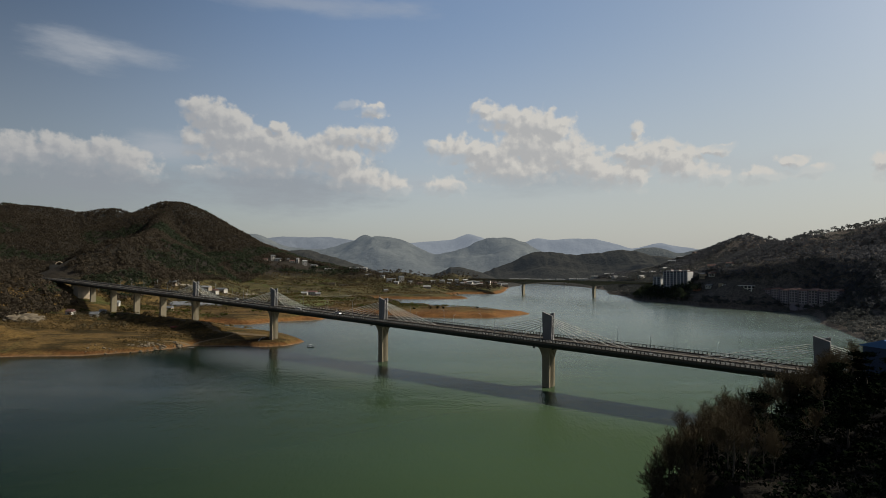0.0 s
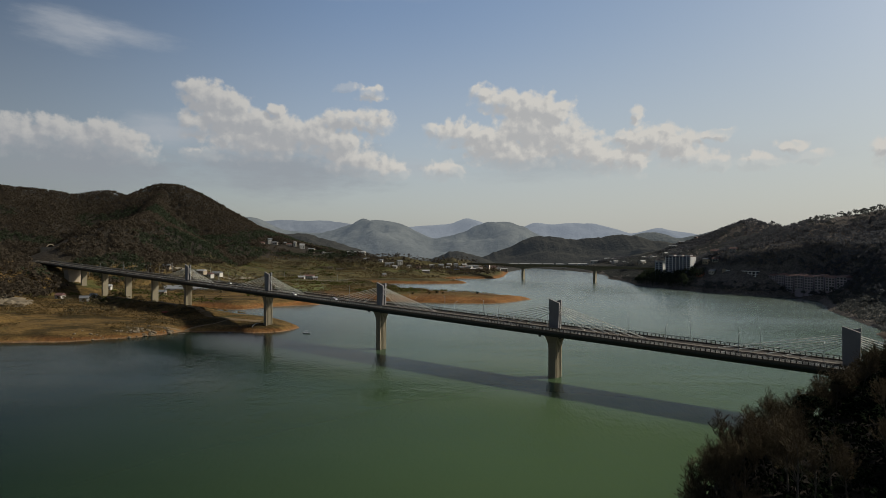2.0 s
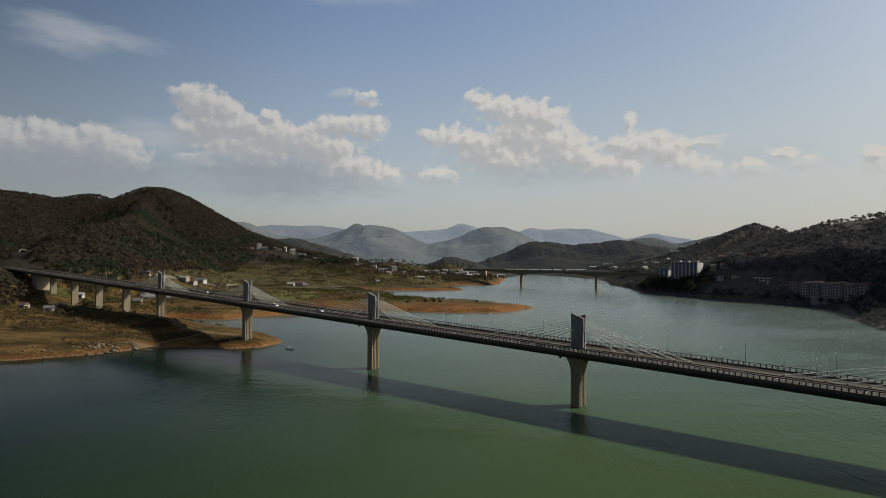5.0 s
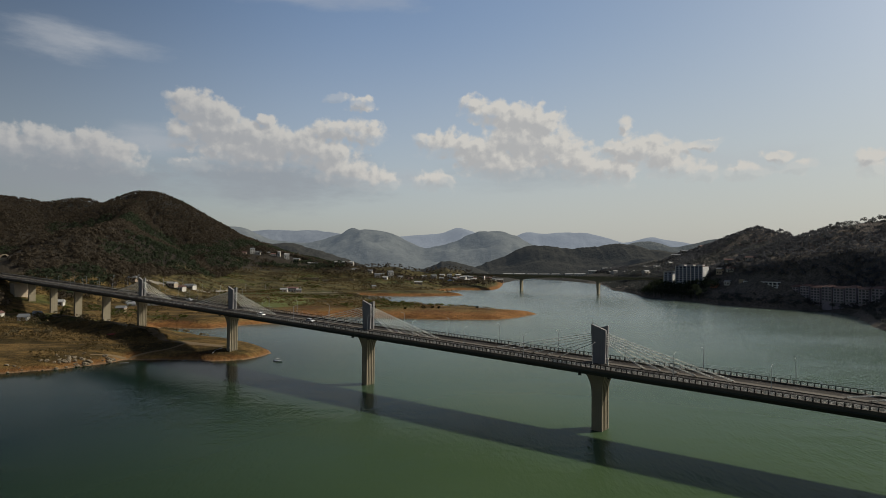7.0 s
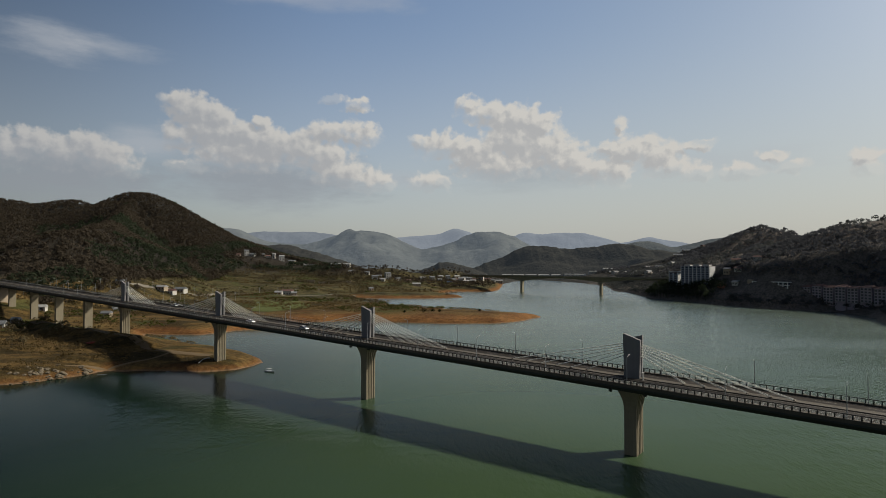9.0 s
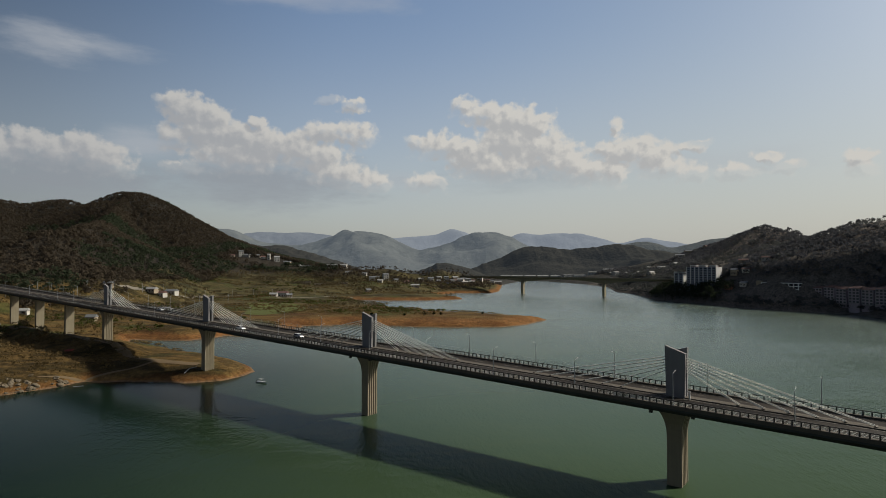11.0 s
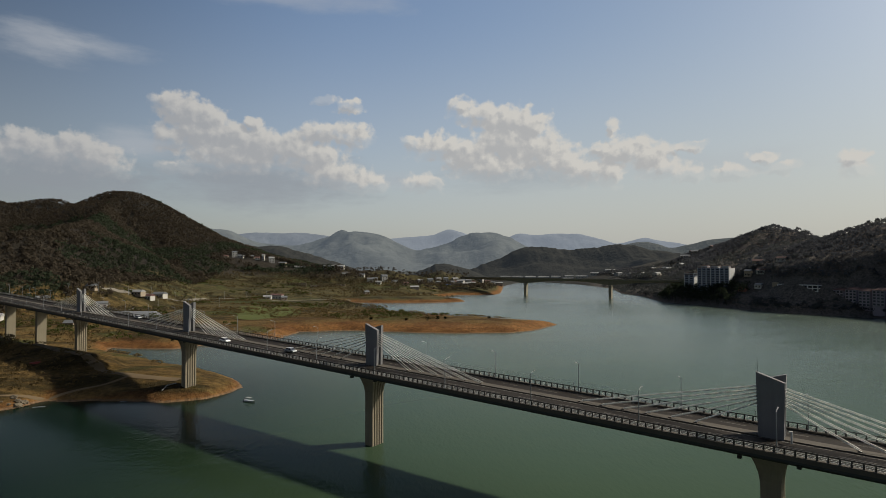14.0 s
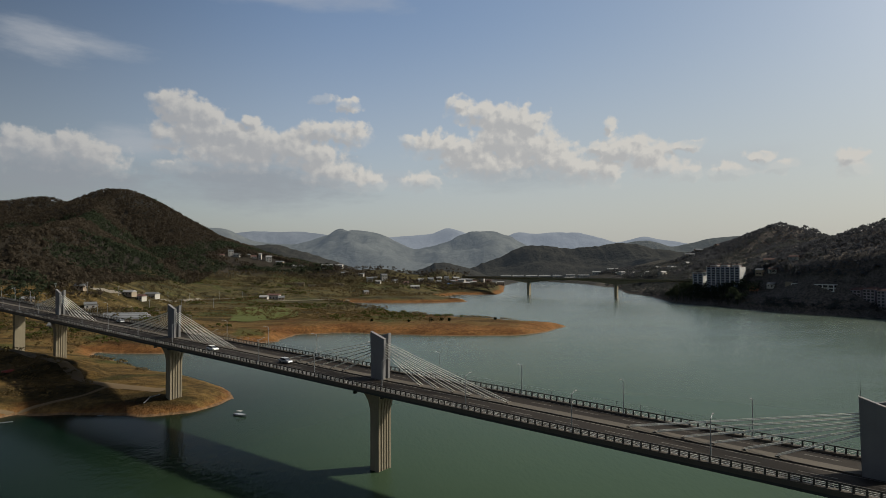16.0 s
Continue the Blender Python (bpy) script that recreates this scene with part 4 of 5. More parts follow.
def crowns(name, places, radius, height, tris, size, mat, label, category, seed, trunk=0.35, flat=1.0):
    """Many small trees or bushes in one mesh: each crown is a loose heap of sprays with gaps between them."""
    x, y, z = places
    n, r = len(x), np.random.RandomState(seed)
    scale = r.uniform(0.65, 1.3, n)
    way = r.normal(size=(n, tris, 3))
    way[..., 2] = np.where(way[..., 2] < -0.3, -way[..., 2], way[..., 2])
    way /= np.linalg.norm(way, axis=2, keepdims=True)
    lumps = 1 + 0.22 * np.sin(3.1 * way[..., :1] + r.uniform(0, 6, (n, 1, 1))) * np.sin(2.7 * way[..., 1:2] + r.uniform(0, 6, (n, 1, 1)))
    out = r.uniform(0.72, 1.0, (n, tris, 1)) * lumps
    c = way * out * (np.array([radius, radius, height / 2 * flat]) * scale[:, None])[:, None, :]
    c[..., 2] += (height * (trunk + 0.5 * (1 - trunk)) * scale)[:, None]
    c += np.stack([x, y, z], -1)[:, None, :]
    side = np.cross(way, r.normal(size=(n, tris, 3)))
    side /= np.linalg.norm(side, axis=2, keepdims=True)
    other = np.cross(way, side)
    arms = np.stack([np.cos(w) * side + np.sin(w) * other for w in (0.0, 2.1, 4.2)], 2)
    arms += r.normal(size=(n, tris, 3, 3)) * 0.28
    arms /= np.linalg.norm(arms, axis=3, keepdims=True)
    v = c[:, :, None, :] + arms * (size * scale)[:, None, None, None] * r.uniform(0.6, 1.3, (n, tris, 1, 1))
    v = v.reshape(-1, 3)
    t = np.arange(len(v)).reshape(-1, 3)
    if trunk > 0.05:
        w = np.stack([np.stack([x - 0.18, y, z - 0.5], -1), np.stack([x + 0.18, y, z - 0.5], -1), np.stack([x, y, z + height * 0.8 * scale], -1)], 1).reshape(-1, 3)
        t = np.concatenate([t, np.arange(len(w)).reshape(-1, 3) + len(v)])
        v = np.concatenate([v, w])
    return tagged(new(name, mesh_arrays(name, v, t, mat)), label, category, kind="stuff")


def hill_wood(x, y, z):
    built = (x > 325) & (x < 415) & (y > 580) & (y < 805) & (z < 33)
    return ~built & (z > np.where(x < -330, 7, 14)) & (relief(x, y) > np.where(x < -330, 9, 17)) & clear_of_bridge(x, y, 22) & ((x + 470) ** 2 + (y - 702) ** 2 > 900) &  ~((x > 0) & (y < 330)) & ~((x > -318) & (x < 0) & (y < 1070) & (y > 700)) & ~((x > -385) & (x < -195) & (y > 1085) & (y < 1178) & ~patch(x, y, 22, 0.25))


def patch(x, y, size, level):
    return value_noise(x + 1000, y + 1000, size) + 0.5 * value_noise(x, y + 2000, size / 2.3) > level


WEST, EAST = (-1050, -150, 330, 1500), (300, 760, 420, 1520)
crowns("bare_wood", scatter_points(54000, *WEST, lambda x, y, z: hill_wood(x, y, z) & ~patch(x, y, 90, 0.35), 11), 3.0, 6.2, 16, 1.2, WOOD_BARE,
       "leafless brown wood on the hillside", "woodland", 1, trunk=0.1)
crowns("pine_wood", scatter_points(46000, *WEST, lambda x, y, z: hill_wood(x, y, z) & patch(x, y, 90, 0.25), 12), 2.9, 6.6, 16, 1.2, WOOD_PINE,
       "dark green pine wood on the hillside", "woodland", 2, trunk=0.1)
crowns("bare_wood", scatter_points(32000, *EAST, lambda x, y, z: hill_wood(x, y, z) & ~patch(x, y, 80, 0.45), 13), 2.7, 4.8, 16, 1.0, WOOD_HAZE_GREY,
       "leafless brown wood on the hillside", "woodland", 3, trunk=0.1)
crowns("pine_wood", scatter_points(13000, *EAST, lambda x, y, z: hill_wood(x, y, z) & patch(x, y, 80, 0.30), 14), 2.7, 5.2, 16, 1.05, WOOD_HAZE_GREEN,
       "hillside wood in a green paled for haze", "woodland", 4, trunk=0.1)
crowns("bare_wood", scatter_points(2600, -220, 170, 1035, 1500, lambda x, y, z: (z > 4) & ((relief(x, y) > 8) | patch(x, y, 40, 0.2)), 15), 2.6, 5.5, 34, 0.75,
       WOOD_BARE, "dark mixed trees around the lakeside town", "woodland", 5)
crowns("shore_wood", scatter_points(900, 285, 350, 770, 900, lambda x, y, z: (z > 1.5) & (z < 20), 23), 3.0, 8.0, 24, 0.9, WOOD_PINE, "dark trees on the bank below the apartments", "woodland", 12)


def right_bank(x, y, z):
    d = edge_distance(x, y, RIGHT_SHORE, False)
    return (z > 0.8) & (d < 62) & (y > 330) & ~((z > 12) & (y > 600) & (y < 790))


crowns("shore_scrub", scatter_points(15000, 250, 520, 330, 1300, lambda x, y, z: right_bank(x, y, z) & (relief(x, y) < 60), 16), 2.2, 3.8, 22, 0.8, WOOD_HAZE_GREEN,
       "dark scrub along the shaded lake shore", "shrub", 6, trunk=0.05)


def lowland(x, y, z):
    return (z > 3.4) & (relief(x, y) < 26) & clear_of_bridge(x, y, 11)


crowns("dry_scrub", scatter_points(40000, -520, 60, 320, 1150, lambda x, y, z: lowland(x, y, z) & patch(x * 0.4, y * 1.3, 26, 0.0), 17), 1.3, 1.5, 14, 0.42, DRY_BRUSH,
       "dry brown scrub on the lake shore fields", "shrub", 7, trunk=0.0)
crowns("green_scrub", scatter_points(9000, -420, 60, 480, 1150, lambda x, y, z: lowland(x, y, z) & patch(x + 333, y, 40, 0.42), 18), 1.5, 2.2, 22, 0.55, BUSH,
       "olive green bushes between the fields", "shrub", 8, trunk=0.0)
crowns("scattered_trees", scatter_points(9500, -460, 120, 380, 1420, lambda x, y, z: lowland(x, y, z) & ((y > 690) | (x < -215)) & patch(x + 90, y + 40, 45, 0.30), 19), 1.9, 3.8, 34, 0.55, FIELD_TREES,
       "scattered leafless trees around the village", "tree", 9, trunk=0.12)

crowns("village_trees", scatter_points(1500, -350, -50, 975, 1085, lambda x, y, z: (z > 4) & patch(x, y, 18, -0.1), 24), 1.8, 3.8, 30, 0.55, FIELD_TREES,
       "leafless trees between the village houses", "tree", 13, trunk=0.15)

# ---- foreground trees ----


def branch_tubes(segs, sides):
    """Triangles of tapered tubes; segs: (p, q, r0, r1)."""
    v, t = [], []
    for p, q, r0, r1 in segs:
        d = (q - p).normalized()
        a = d.orthogonal().normalized()
        b = d.cross(a)
        base = len(v)
        for c, r in ((p, r0), (q, r1)):
            for i in range(sides):
                w = 2 * math.pi * i / sides
                v.append(c + a * math.cos(w) * r + b * math.sin(w) * r)
        for i in range(sides):
            j = (i + 1) % sides
            t.append((base + i, base + j, base + sides + j))
            t.append((base + i, base + sides + j, base + sides + i))
    return v, t


def grow_bare_tree(seed, height):
    """Limbs and twigs of a leafless tree."""
    r = random.Random(seed)
    thick, thin = [], []

    def grow(p, d, length, radius, level):
        steps = (6, 3, 2, 2)[level]
        for k in range(steps):
            d = (d + Vector((r.uniform(-1, 1), r.uniform(-1, 1), r.uniform(-0.1, 0.5))) * (0.09 + 0.05 * level)).normalized()
            q = p + d * (length / steps)
            r1 = radius * (0.84 if level == 0 else 0.72)
            (thick if level < 2 else thin).append((p, q, radius, r1))
            if level < 3 and (level > 0 or k > 1):
                for _ in range(3 if level < 2 else 4):
                    side = Vector((r.uniform(-1, 1), r.uniform(-1, 1), r.uniform(-0.1, 0.8))).normalized()
                    reach = (0.46 - 0.035 * k if level == 0 else 0.52) * r.uniform(0.7, 1.15)
                    grow(q, (d * 0.75 + side * 0.85).normalized(), length * reach, r1 * 0.5, level + 1)
            p, radius = q, r1

    grow(Vector((0, 0, -0.5)), Vector((r.uniform(-0.12, 0.12), r.uniform(-0.12, 0.12), 1)).normalized(), height * 0.95, 0.13, 0)
    return thick, thin


def bare_tree(seed, height):
    tree = thing("bare_tree", Matrix(), "slender leafless grey-brown tree on the shaded bank", "tree", "bare trees on the bank")
    thick, thin = grow_bare_tree(seed, height)
    v, t = branch_tubes(thick, 5)
    child("trunk", mesh_arrays("trunk", v, t, BARK, True), tree)
    v, t = branch_tubes([(p, q, max(a, 0.020), max(b, 0.014)) for p, q, a, b in thin], 3)
    child("crown", mesh_arrays("crown", v, t, TWIG), tree, label="crown of fine bare twigs")
    return tree


def pine_tree(seed, height):
    tree = thing("pine_tree", Matrix(), "dark green pine with flat layered crown", "tree", "pines on the bank")
    r = random.Random(seed)
    limbs, tufts = [], []
    p, d = Vector((0, 0, -0.5)), Vector((r.uniform(-0.15, 0.15), r.uniform(-0.15, 0.15), 1)).normalized()
    for k in range(6):
        q = p + d * height / 6
        limbs.append((p, q, 0.2 * (1 - k / 7), 0.2 * (1 - (k + 1) / 7)))
        if k > 1:
            for _ in range(4 if k < 5 else 5):
                side = Vector((r.uniform(-1, 1), r.uniform(-1, 1), r.uniform(0.0, 0.35))).normalized()
                end = q + side * height * r.uniform(0.14, 0.30) * (1.15 - k * 0.09)
                limbs.append((q, end, 0.07, 0.02))
                tufts += [end, q.lerp(end, 0.65)]
        p, d = q, (d + Vector((r.uniform(-0.2, 0.2), r.uniform(-0.2, 0.2), 0.1))).normalized()
    tufts.append(p)
    v, t = branch_tubes(limbs, 5)
    child("trunk", mesh_arrays("trunk", v, t, BARK, True), tree)
    rr = np.random.RandomState(seed)
    c = np.array([tuple(q) for q in tufts])
    per = 70
    o = rr.normal(size=(len(c), per, 3)) * np.array([0.62, 0.62, 0.22]) * height / 9
    c = c[:, None, :] + o
    arms = rr.normal(size=(len(tufts), per, 3, 3)) * np.array([1, 1, 0.6])
    arms /= np.linalg.norm(arms, axis=3, keepdims=True)
    v = (c[:, :, None, :] + arms * 0.26).reshape(-1, 3)
    child("crown", mesh_arrays("crown", v, np.arange(len(v)).reshape(-1, 3), NEEDLES), tree)
    return tree


def plant(make, count, x0, x1, y0, y1, rule, seed, heights, apart):
    """Models of a kind, set about at chance places with some room between them."""
    r, placed, models, k = random.Random(seed), [], [], 0
    while len(placed) < count and k < count * 40:
        k += 1
        x, y = r.uniform(x0, x1), r.uniform(y0, y1)
        if any((x - a) ** 2 + (y - b) ** 2 < apart ** 2 for a, b in placed):
            continue
        z = ground_at(x, y)
        if not rule(x, y, z):
            continue
        placed.append((x, y))
        if len(models) < len(heights):
            models.append(make(seed * 10 + len(models), heights[len(models)]))
            ob = models[-1]
            ob.matrix_basis = pose(x, y, z, 0, 0, r.uniform(0, 360))
        else:
            ob = copy_thing(r.choice(models), pose(x, y, z, r.uniform(-4, 4), r.uniform(-4, 4), r.uniform(0, 360)))
        f = r.uniform(0.8, 1.2)
        ob.scale = (f, f, f * r.uniform(0.95, 1.1))
    return placed


def bank_rule(x, y, z):
    off = -(x - ORIGIN.x) * AXIS.y + (y - ORIGIN.y) * AXIS.x
    return z > 1.2 and abs(off) > 11.5 and x > 27 and (x - 85) ** 2 + (y - 115) ** 2 > 120



def bank_edge(x, y, z):
    d = float(edge_distance(np.array([x]), np.array([y]), RIGHT_SHORE, False)[0])
    return (8.0 if y > 108 else 6.5) < d < 20.0 and z > 6.0 and 78 < y < 150 and bank_rule(x, y, z)


plant(bare_tree, 150, 26, 112, 50, 172, bank_edge, 3, [5.6, 6.2, 5.2, 6.4, 5.8], 1.7)
edge_pine = pine_tree(77, 7.4)
edge_pine.matrix_basis = pose(55, 102.5, ground_at(55, 102.5), 0, 0, 40)
plant(bare_tree, 16, 40, 100, 40, 100, lambda x, y, z: bank_rule(x, y, z) and z > 18, 6, [6.0, 7.0, 5.4], 5.0)
# further pines, added to stand for the deep shade inside the bank
plant(pine_tree, 24, 46, 100, 30, 90, lambda x, y, z: bank_rule(x, y, z) and z > 19, 4, [7.5, 8.5, 7.0], 4.5)
for k, (x, y, h) in enumerate(((73, 110, 7.2), (77, 113, 6.8), (81, 111, 7.6), (69, 113, 6.0))):
    pine_tree(90 + k, h).matrix_basis = pose(x, y, ground_at(x, y), 0, 0, 70 * k)
# undergrowth in the near-black needle colour, standing for shade under the trees
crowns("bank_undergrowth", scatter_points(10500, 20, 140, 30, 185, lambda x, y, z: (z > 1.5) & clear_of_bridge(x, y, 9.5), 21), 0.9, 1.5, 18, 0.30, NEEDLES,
       "undergrowth on the bank, coloured near-black like its shade", "shrub", 10, trunk=0.0)


def round_bush(seed, height):
    """A small dense evergreen on the spit."""
    ob = thing("evergreen_bush", Matrix(), "dark green rounded evergreen bush on the sand spit", "bush", "bushes on the spit")
    r = np.random.RandomState(seed)
    part("stem", tube(bmesh.new(), (0, 0, -0.4), (0.1, 0, height * 0.5), 0.14, 0.07, 6), BARK, ob)
    n = 420
    way = r.normal(size=(n, 3))
    way /= np.linalg.norm(way, axis=1, keepdims=True)
    c = way * (r.rand(n, 1) ** 0.4) * np.array([0.55, 0.55, 0.42]) * height * (1 + 0.25 * np.sin(way[:, :1] * 5 + seed))
    c[:, 2] += height * 0.55
    arms = r.normal(size=(n, 3, 3))
    arms /= np.linalg.norm(arms, axis=2, keepdims=True)
    v = (c[:, None, :] + arms * 0.28).reshape(-1, 3)
    child("crown", mesh_arrays("crown", v, np.arange(n * 3).reshape(-1, 3), NEEDLES), ob)
    return ob


for k, (x, y, h) in enumerate(((-13.5, 599, 4.6), (-5.5, 601, 3.4), (0.5, 602, 2.6), (36, 606, 2.6), (-30, 600, 2.2), (-58, 604, 2.4))):
    round_bush(40 + k, h).matrix_basis = pose(x, y, ground_at(x, y), 0, 0, 50 * k)

# ---- buildings ----


def gable_roof(bm, w, d, z0, rise, over=0.4, hip=0.0):
    """A pitched roof along x with some thickness at the eaves."""
    x, y = w / 2 + over, d / 2 + over
    lo = [bm.verts.new(p) for p in ((-x, -y, z0), (x, -y, z0), (x, y, z0), (-x, y, z0))]
    mid = [bm.verts.new(p) for p in ((-x, -y, z0 + 0.18), (x, -y, z0 + 0.18), (x, y, z0 + 0.18), (-x, y, z0 + 0.18))]
    a, b = bm.verts.new((-x + hip, 0, z0 + rise + 0.18)), bm.verts.new((x - hip, 0, z0 + rise + 0.18))
    bm.faces.new(lo[::-1])
    for i in range(4):
        j = (i + 1) % 4
        bm.faces.new((lo[i], lo[j], mid[j], mid[i]))
    bm.faces.new((mid[0], mid[1], b, a)), bm.faces.new((mid[2], mid[3], a, b))
    bm.faces.new((mid[1], mid[2], b)), bm.faces.new((mid[3], mid[0], a))
    return bm


def gabled_wall(w, d, h, rise):
    bm = bmesh.new()
    o = [(-d / 2, -1.5), (d / 2, -1.5), (d / 2, h), (0, h + rise), (-d / 2, h)]
    a = [bm.verts.new((-w / 2, y, z)) for y, z in o]
    b = [bm.verts.new((w / 2, y, z)) for y, z in o]
    bm.faces.new(a[::-1]), bm.faces.new(b)
    for i in range(5):
        j = (i + 1) % 5
        bm.faces.new((a[i], a[j], b[j], b[i]))
    return bm


def window_parts(parent, w, d, storeys, floor_h, step, mat=GLASS_DARK):
    """Windows with frames on both long sides."""
    n = max(1, int(w / step))
    for side in (-1, 1):
        for k in range(storeys):
            for i in range(n):
                x = (i + 0.5 - n / 2) * w / n
                y = side * (d / 2)
                win = part("window", box_bm(x - 0.7, x + 0.7, y - 0.05, y + 0.05, 0.95 + k * floor_h, 2.25 + k * floor_h), mat, parent)
                part("sill", box_bm(x - 0.85, x + 0.85, min(y, y + side * 0.16), max(y, y + side * 0.16), 0.85 + k * floor_h, 0.95 + k * floor_h), LAMP_WHITE, win)


def house(x, y, w, d, h, turn, wall, roof, label, hip=0.0, rise=1.9, lift=0.0, group="village houses"):
    z = ground_at(x, y) + lift
    ob = thing("house", pose(x, y, z, 0, 0, turn), label, "house", group)
    part("wall", gabled_wall(w, d, h, rise * 0.96 if hip == 0 else 0.01), wall, ob)
    part("roof", gable_roof(bmesh.new(), w, d, h, rise, hip=hip), roof, ob)
    window_parts(ob, w, d, max(1, int(h / 2.8)), 2.8, 3.4)
    part("door", box_bm(w * 0.12, w * 0.12 + 1.0, -d / 2 - 0.08, -d / 2 + 0.02, 0, 2.05), DOOR_BROWN, ob)
    return ob


WHITE, CREAM, BRICK = (WALL_WHITE, "white-walled"), (WALL_CREAM, "cream-walled"), (WALL_BRICK, "brick-walled")
GREY, RED, BLUE, PALE = (ROOF_GREY, "grey"), (ROOF_RED, "red-brown"), (ROOF_BLUE, "blue"), (ROOF_PALE, "pale")


def put_house(x, y, w, d, h, turn, wall, roof, hip=0.0, rise=1.9, where="on the village slope"):
    storeys = "two-storey" if h > 4.6 else "low"
    if h > 7.5:
        storeys = "three-storey"
    house(x, y, w, d, h, turn, wall[0], roof[0], f"{storeys} {wall[1]} house with a {roof[1]} roof {where}", hip, rise)


HOUSES = [
    (-331, 1049, 9, 7, 3.2, 10, CREAM, RED), (-320, 1061, 8, 8, 8.4, 25, WHITE, GREY), (-309, 1058, 10, 7, 3.4, -5, WHITE, GREY),
    (-295, 1066, 11, 7, 3.2, 0, CREAM, GREY), (-283, 1060, 8, 6, 3.0, 15, WHITE, RED), (-271, 1051, 4.5, 4.5, 8.0, 0, WHITE, PALE),
    (-257, 1047, 9, 8, 7.6, 20, WHITE, PALE), (-239, 1044, 12, 8, 5.4, -15, CREAM, GREY), (-214, 1039, 10, 7, 3.4, 10, WHITE, PALE),
    (-203, 1036, 8, 6, 3.0, -20, WHITE, GREY), (-76, 1051, 9, 9, 9.4, 20, WHITE, GREY), (-90, 1046, 8, 6, 3.0, 0, CREAM, GREY),
    (-60, 1062, 9, 7, 3.2, 30, WHITE, GREY), (-28, 1016, 13, 7, 3.0, 5, CREAM, PALE), (-10, 1150, 9, 7, 3.2, 0, WHITE, RED),
    (12, 1180, 9, 7, 5.6, 15, WHITE, GREY), (30, 1160, 10, 7, 3.2, -10, CREAM, BLUE), (-45, 1130, 10, 7, 3.2, 12, WHITE, GREY),
]
for x, y, *rest in HOUSES:
    put_house(x * 1.065 if x < -190 else x, y + (96 if x < -190 else 0), *rest)
LOWLAND = [
    (-194, 857, 14, 9, 4.4, -12, WHITE, RED), (-202, 844, 9, 6, 3.0, 0, WHITE, PALE), (-183, 846, 7, 5, 2.8, 25, CREAM, GREY),
    (-297, 722, 16, 6, 3.0, -20, CREAM, PALE), (-286, 726, 7, 6, 3.4, -20, WHITE, RED), (-287, 750, 12, 8, 3.6, -10, WHITE, GREY),
    (-322, 690, 8, 6, 3.0, 0, CREAM, GREY), (-300, 666, 9, 6, 3.4, 30, WHITE, GREY),
    (-324, 574, 6, 5, 2.8, 10, WHITE, PALE), (-321, 499, 6, 5, 2.8, -10, WHITE, RED),
    (-296, 504, 5, 4, 2.6, 0, WHITE, PALE), (-287, 477, 6, 5, 2.6, 15, WHITE, GREY), (-268, 566, 7, 5, 2.8, 0, CREAM, GREY),
    (-335, 640, 9, 6, 3.0, 40, CREAM, GREY),
]
for row in LOWLAND:
    put_house(*row, where="among the lowland fields")
for x, y, w, d, h, turn, wall, roof in ((-96, 1031, 9, 7, 5.4, 12, WHITE, GREY), (-83, 1027, 8, 6, 3.0, -8, WHITE, PALE), (-43, 1056, 10, 7, 3.2, 20, CREAM, RED), (-19, 1107, 9, 7, 5.4, 0, WHITE, PALE),
                                        (-2, 1188, 10, 8, 5.4, 15, WHITE, GREY), (16, 1287, 11, 8, 5.6, -10, WHITE, PALE), (31, 1288, 9, 8, 8.4, 8, WHITE, GREY), (50, 1305, 12, 9, 5.6, 22, CREAM, PALE),
                                        (65, 1267, 10, 7, 3.4, -15, WHITE, RED), (79, 1238, 11, 8, 5.4, 5, WHITE, PALE), (-93, 940, 7, 5, 2.8, 30, CREAM, GREY), (-138, 1064, 9, 6, 3.0, 10, CREAM, GREY), (-112, 1070, 8, 6, 3.2, -10, WHITE, GREY)):
    put_house(x, y, w, d, h, turn, wall, roof, where="in the lakeside town")
for x, y, turn in ((421, 1342, 50), (389, 1187, 45), (374, 1090, 40), (427, 1443, 55), (416, 1143, 35), (434, 1129, 35)):
    put_house(x, y, 16, 8, 4.2, turn, WHITE, PALE, where="by the far shore road")
town = random.Random(8)
for k in range(26):
    u = k / 25
    x, y = 40 + 95 * u + town.uniform(-22, 22), 1240 + 230 * town.random()
    if ground_at(x, y) < 1.5:
        continue
    put_house(x, y, town.uniform(9, 15), town.uniform(7, 10), town.choice((3.2, 5.6, 5.6, 8.4)), town.uniform(-30, 30), town.choice((WHITE, WHITE, CREAM)),
              town.choice((GREY, PALE, PALE, GREY, RED)), where="in the lakeside town")
for k in range(16):
    x, y = 360 + 230 * town.random(), 1120 + 330 * town.random()
    put_house(x, y, town.uniform(8, 13), town.uniform(7, 9), town.choice((3.2, 5.6, 5.6)), town.uniform(-30, 30), town.choice((WHITE, CREAM)), town.choice((GREY, PALE, RED)), where="on the wooded slope")
for x, y in ((356, 791), (363, 778), (352, 764), (344, 781), (372, 800), (385, 775)):
    put_house(x, y, town.uniform(7, 10), 6, town.choice((3.0, 5.4)), town.uniform(-70, -40), town.choice((WHITE, CREAM, BRICK)), town.choice((RED, GREY)), where="above the wooded shore")

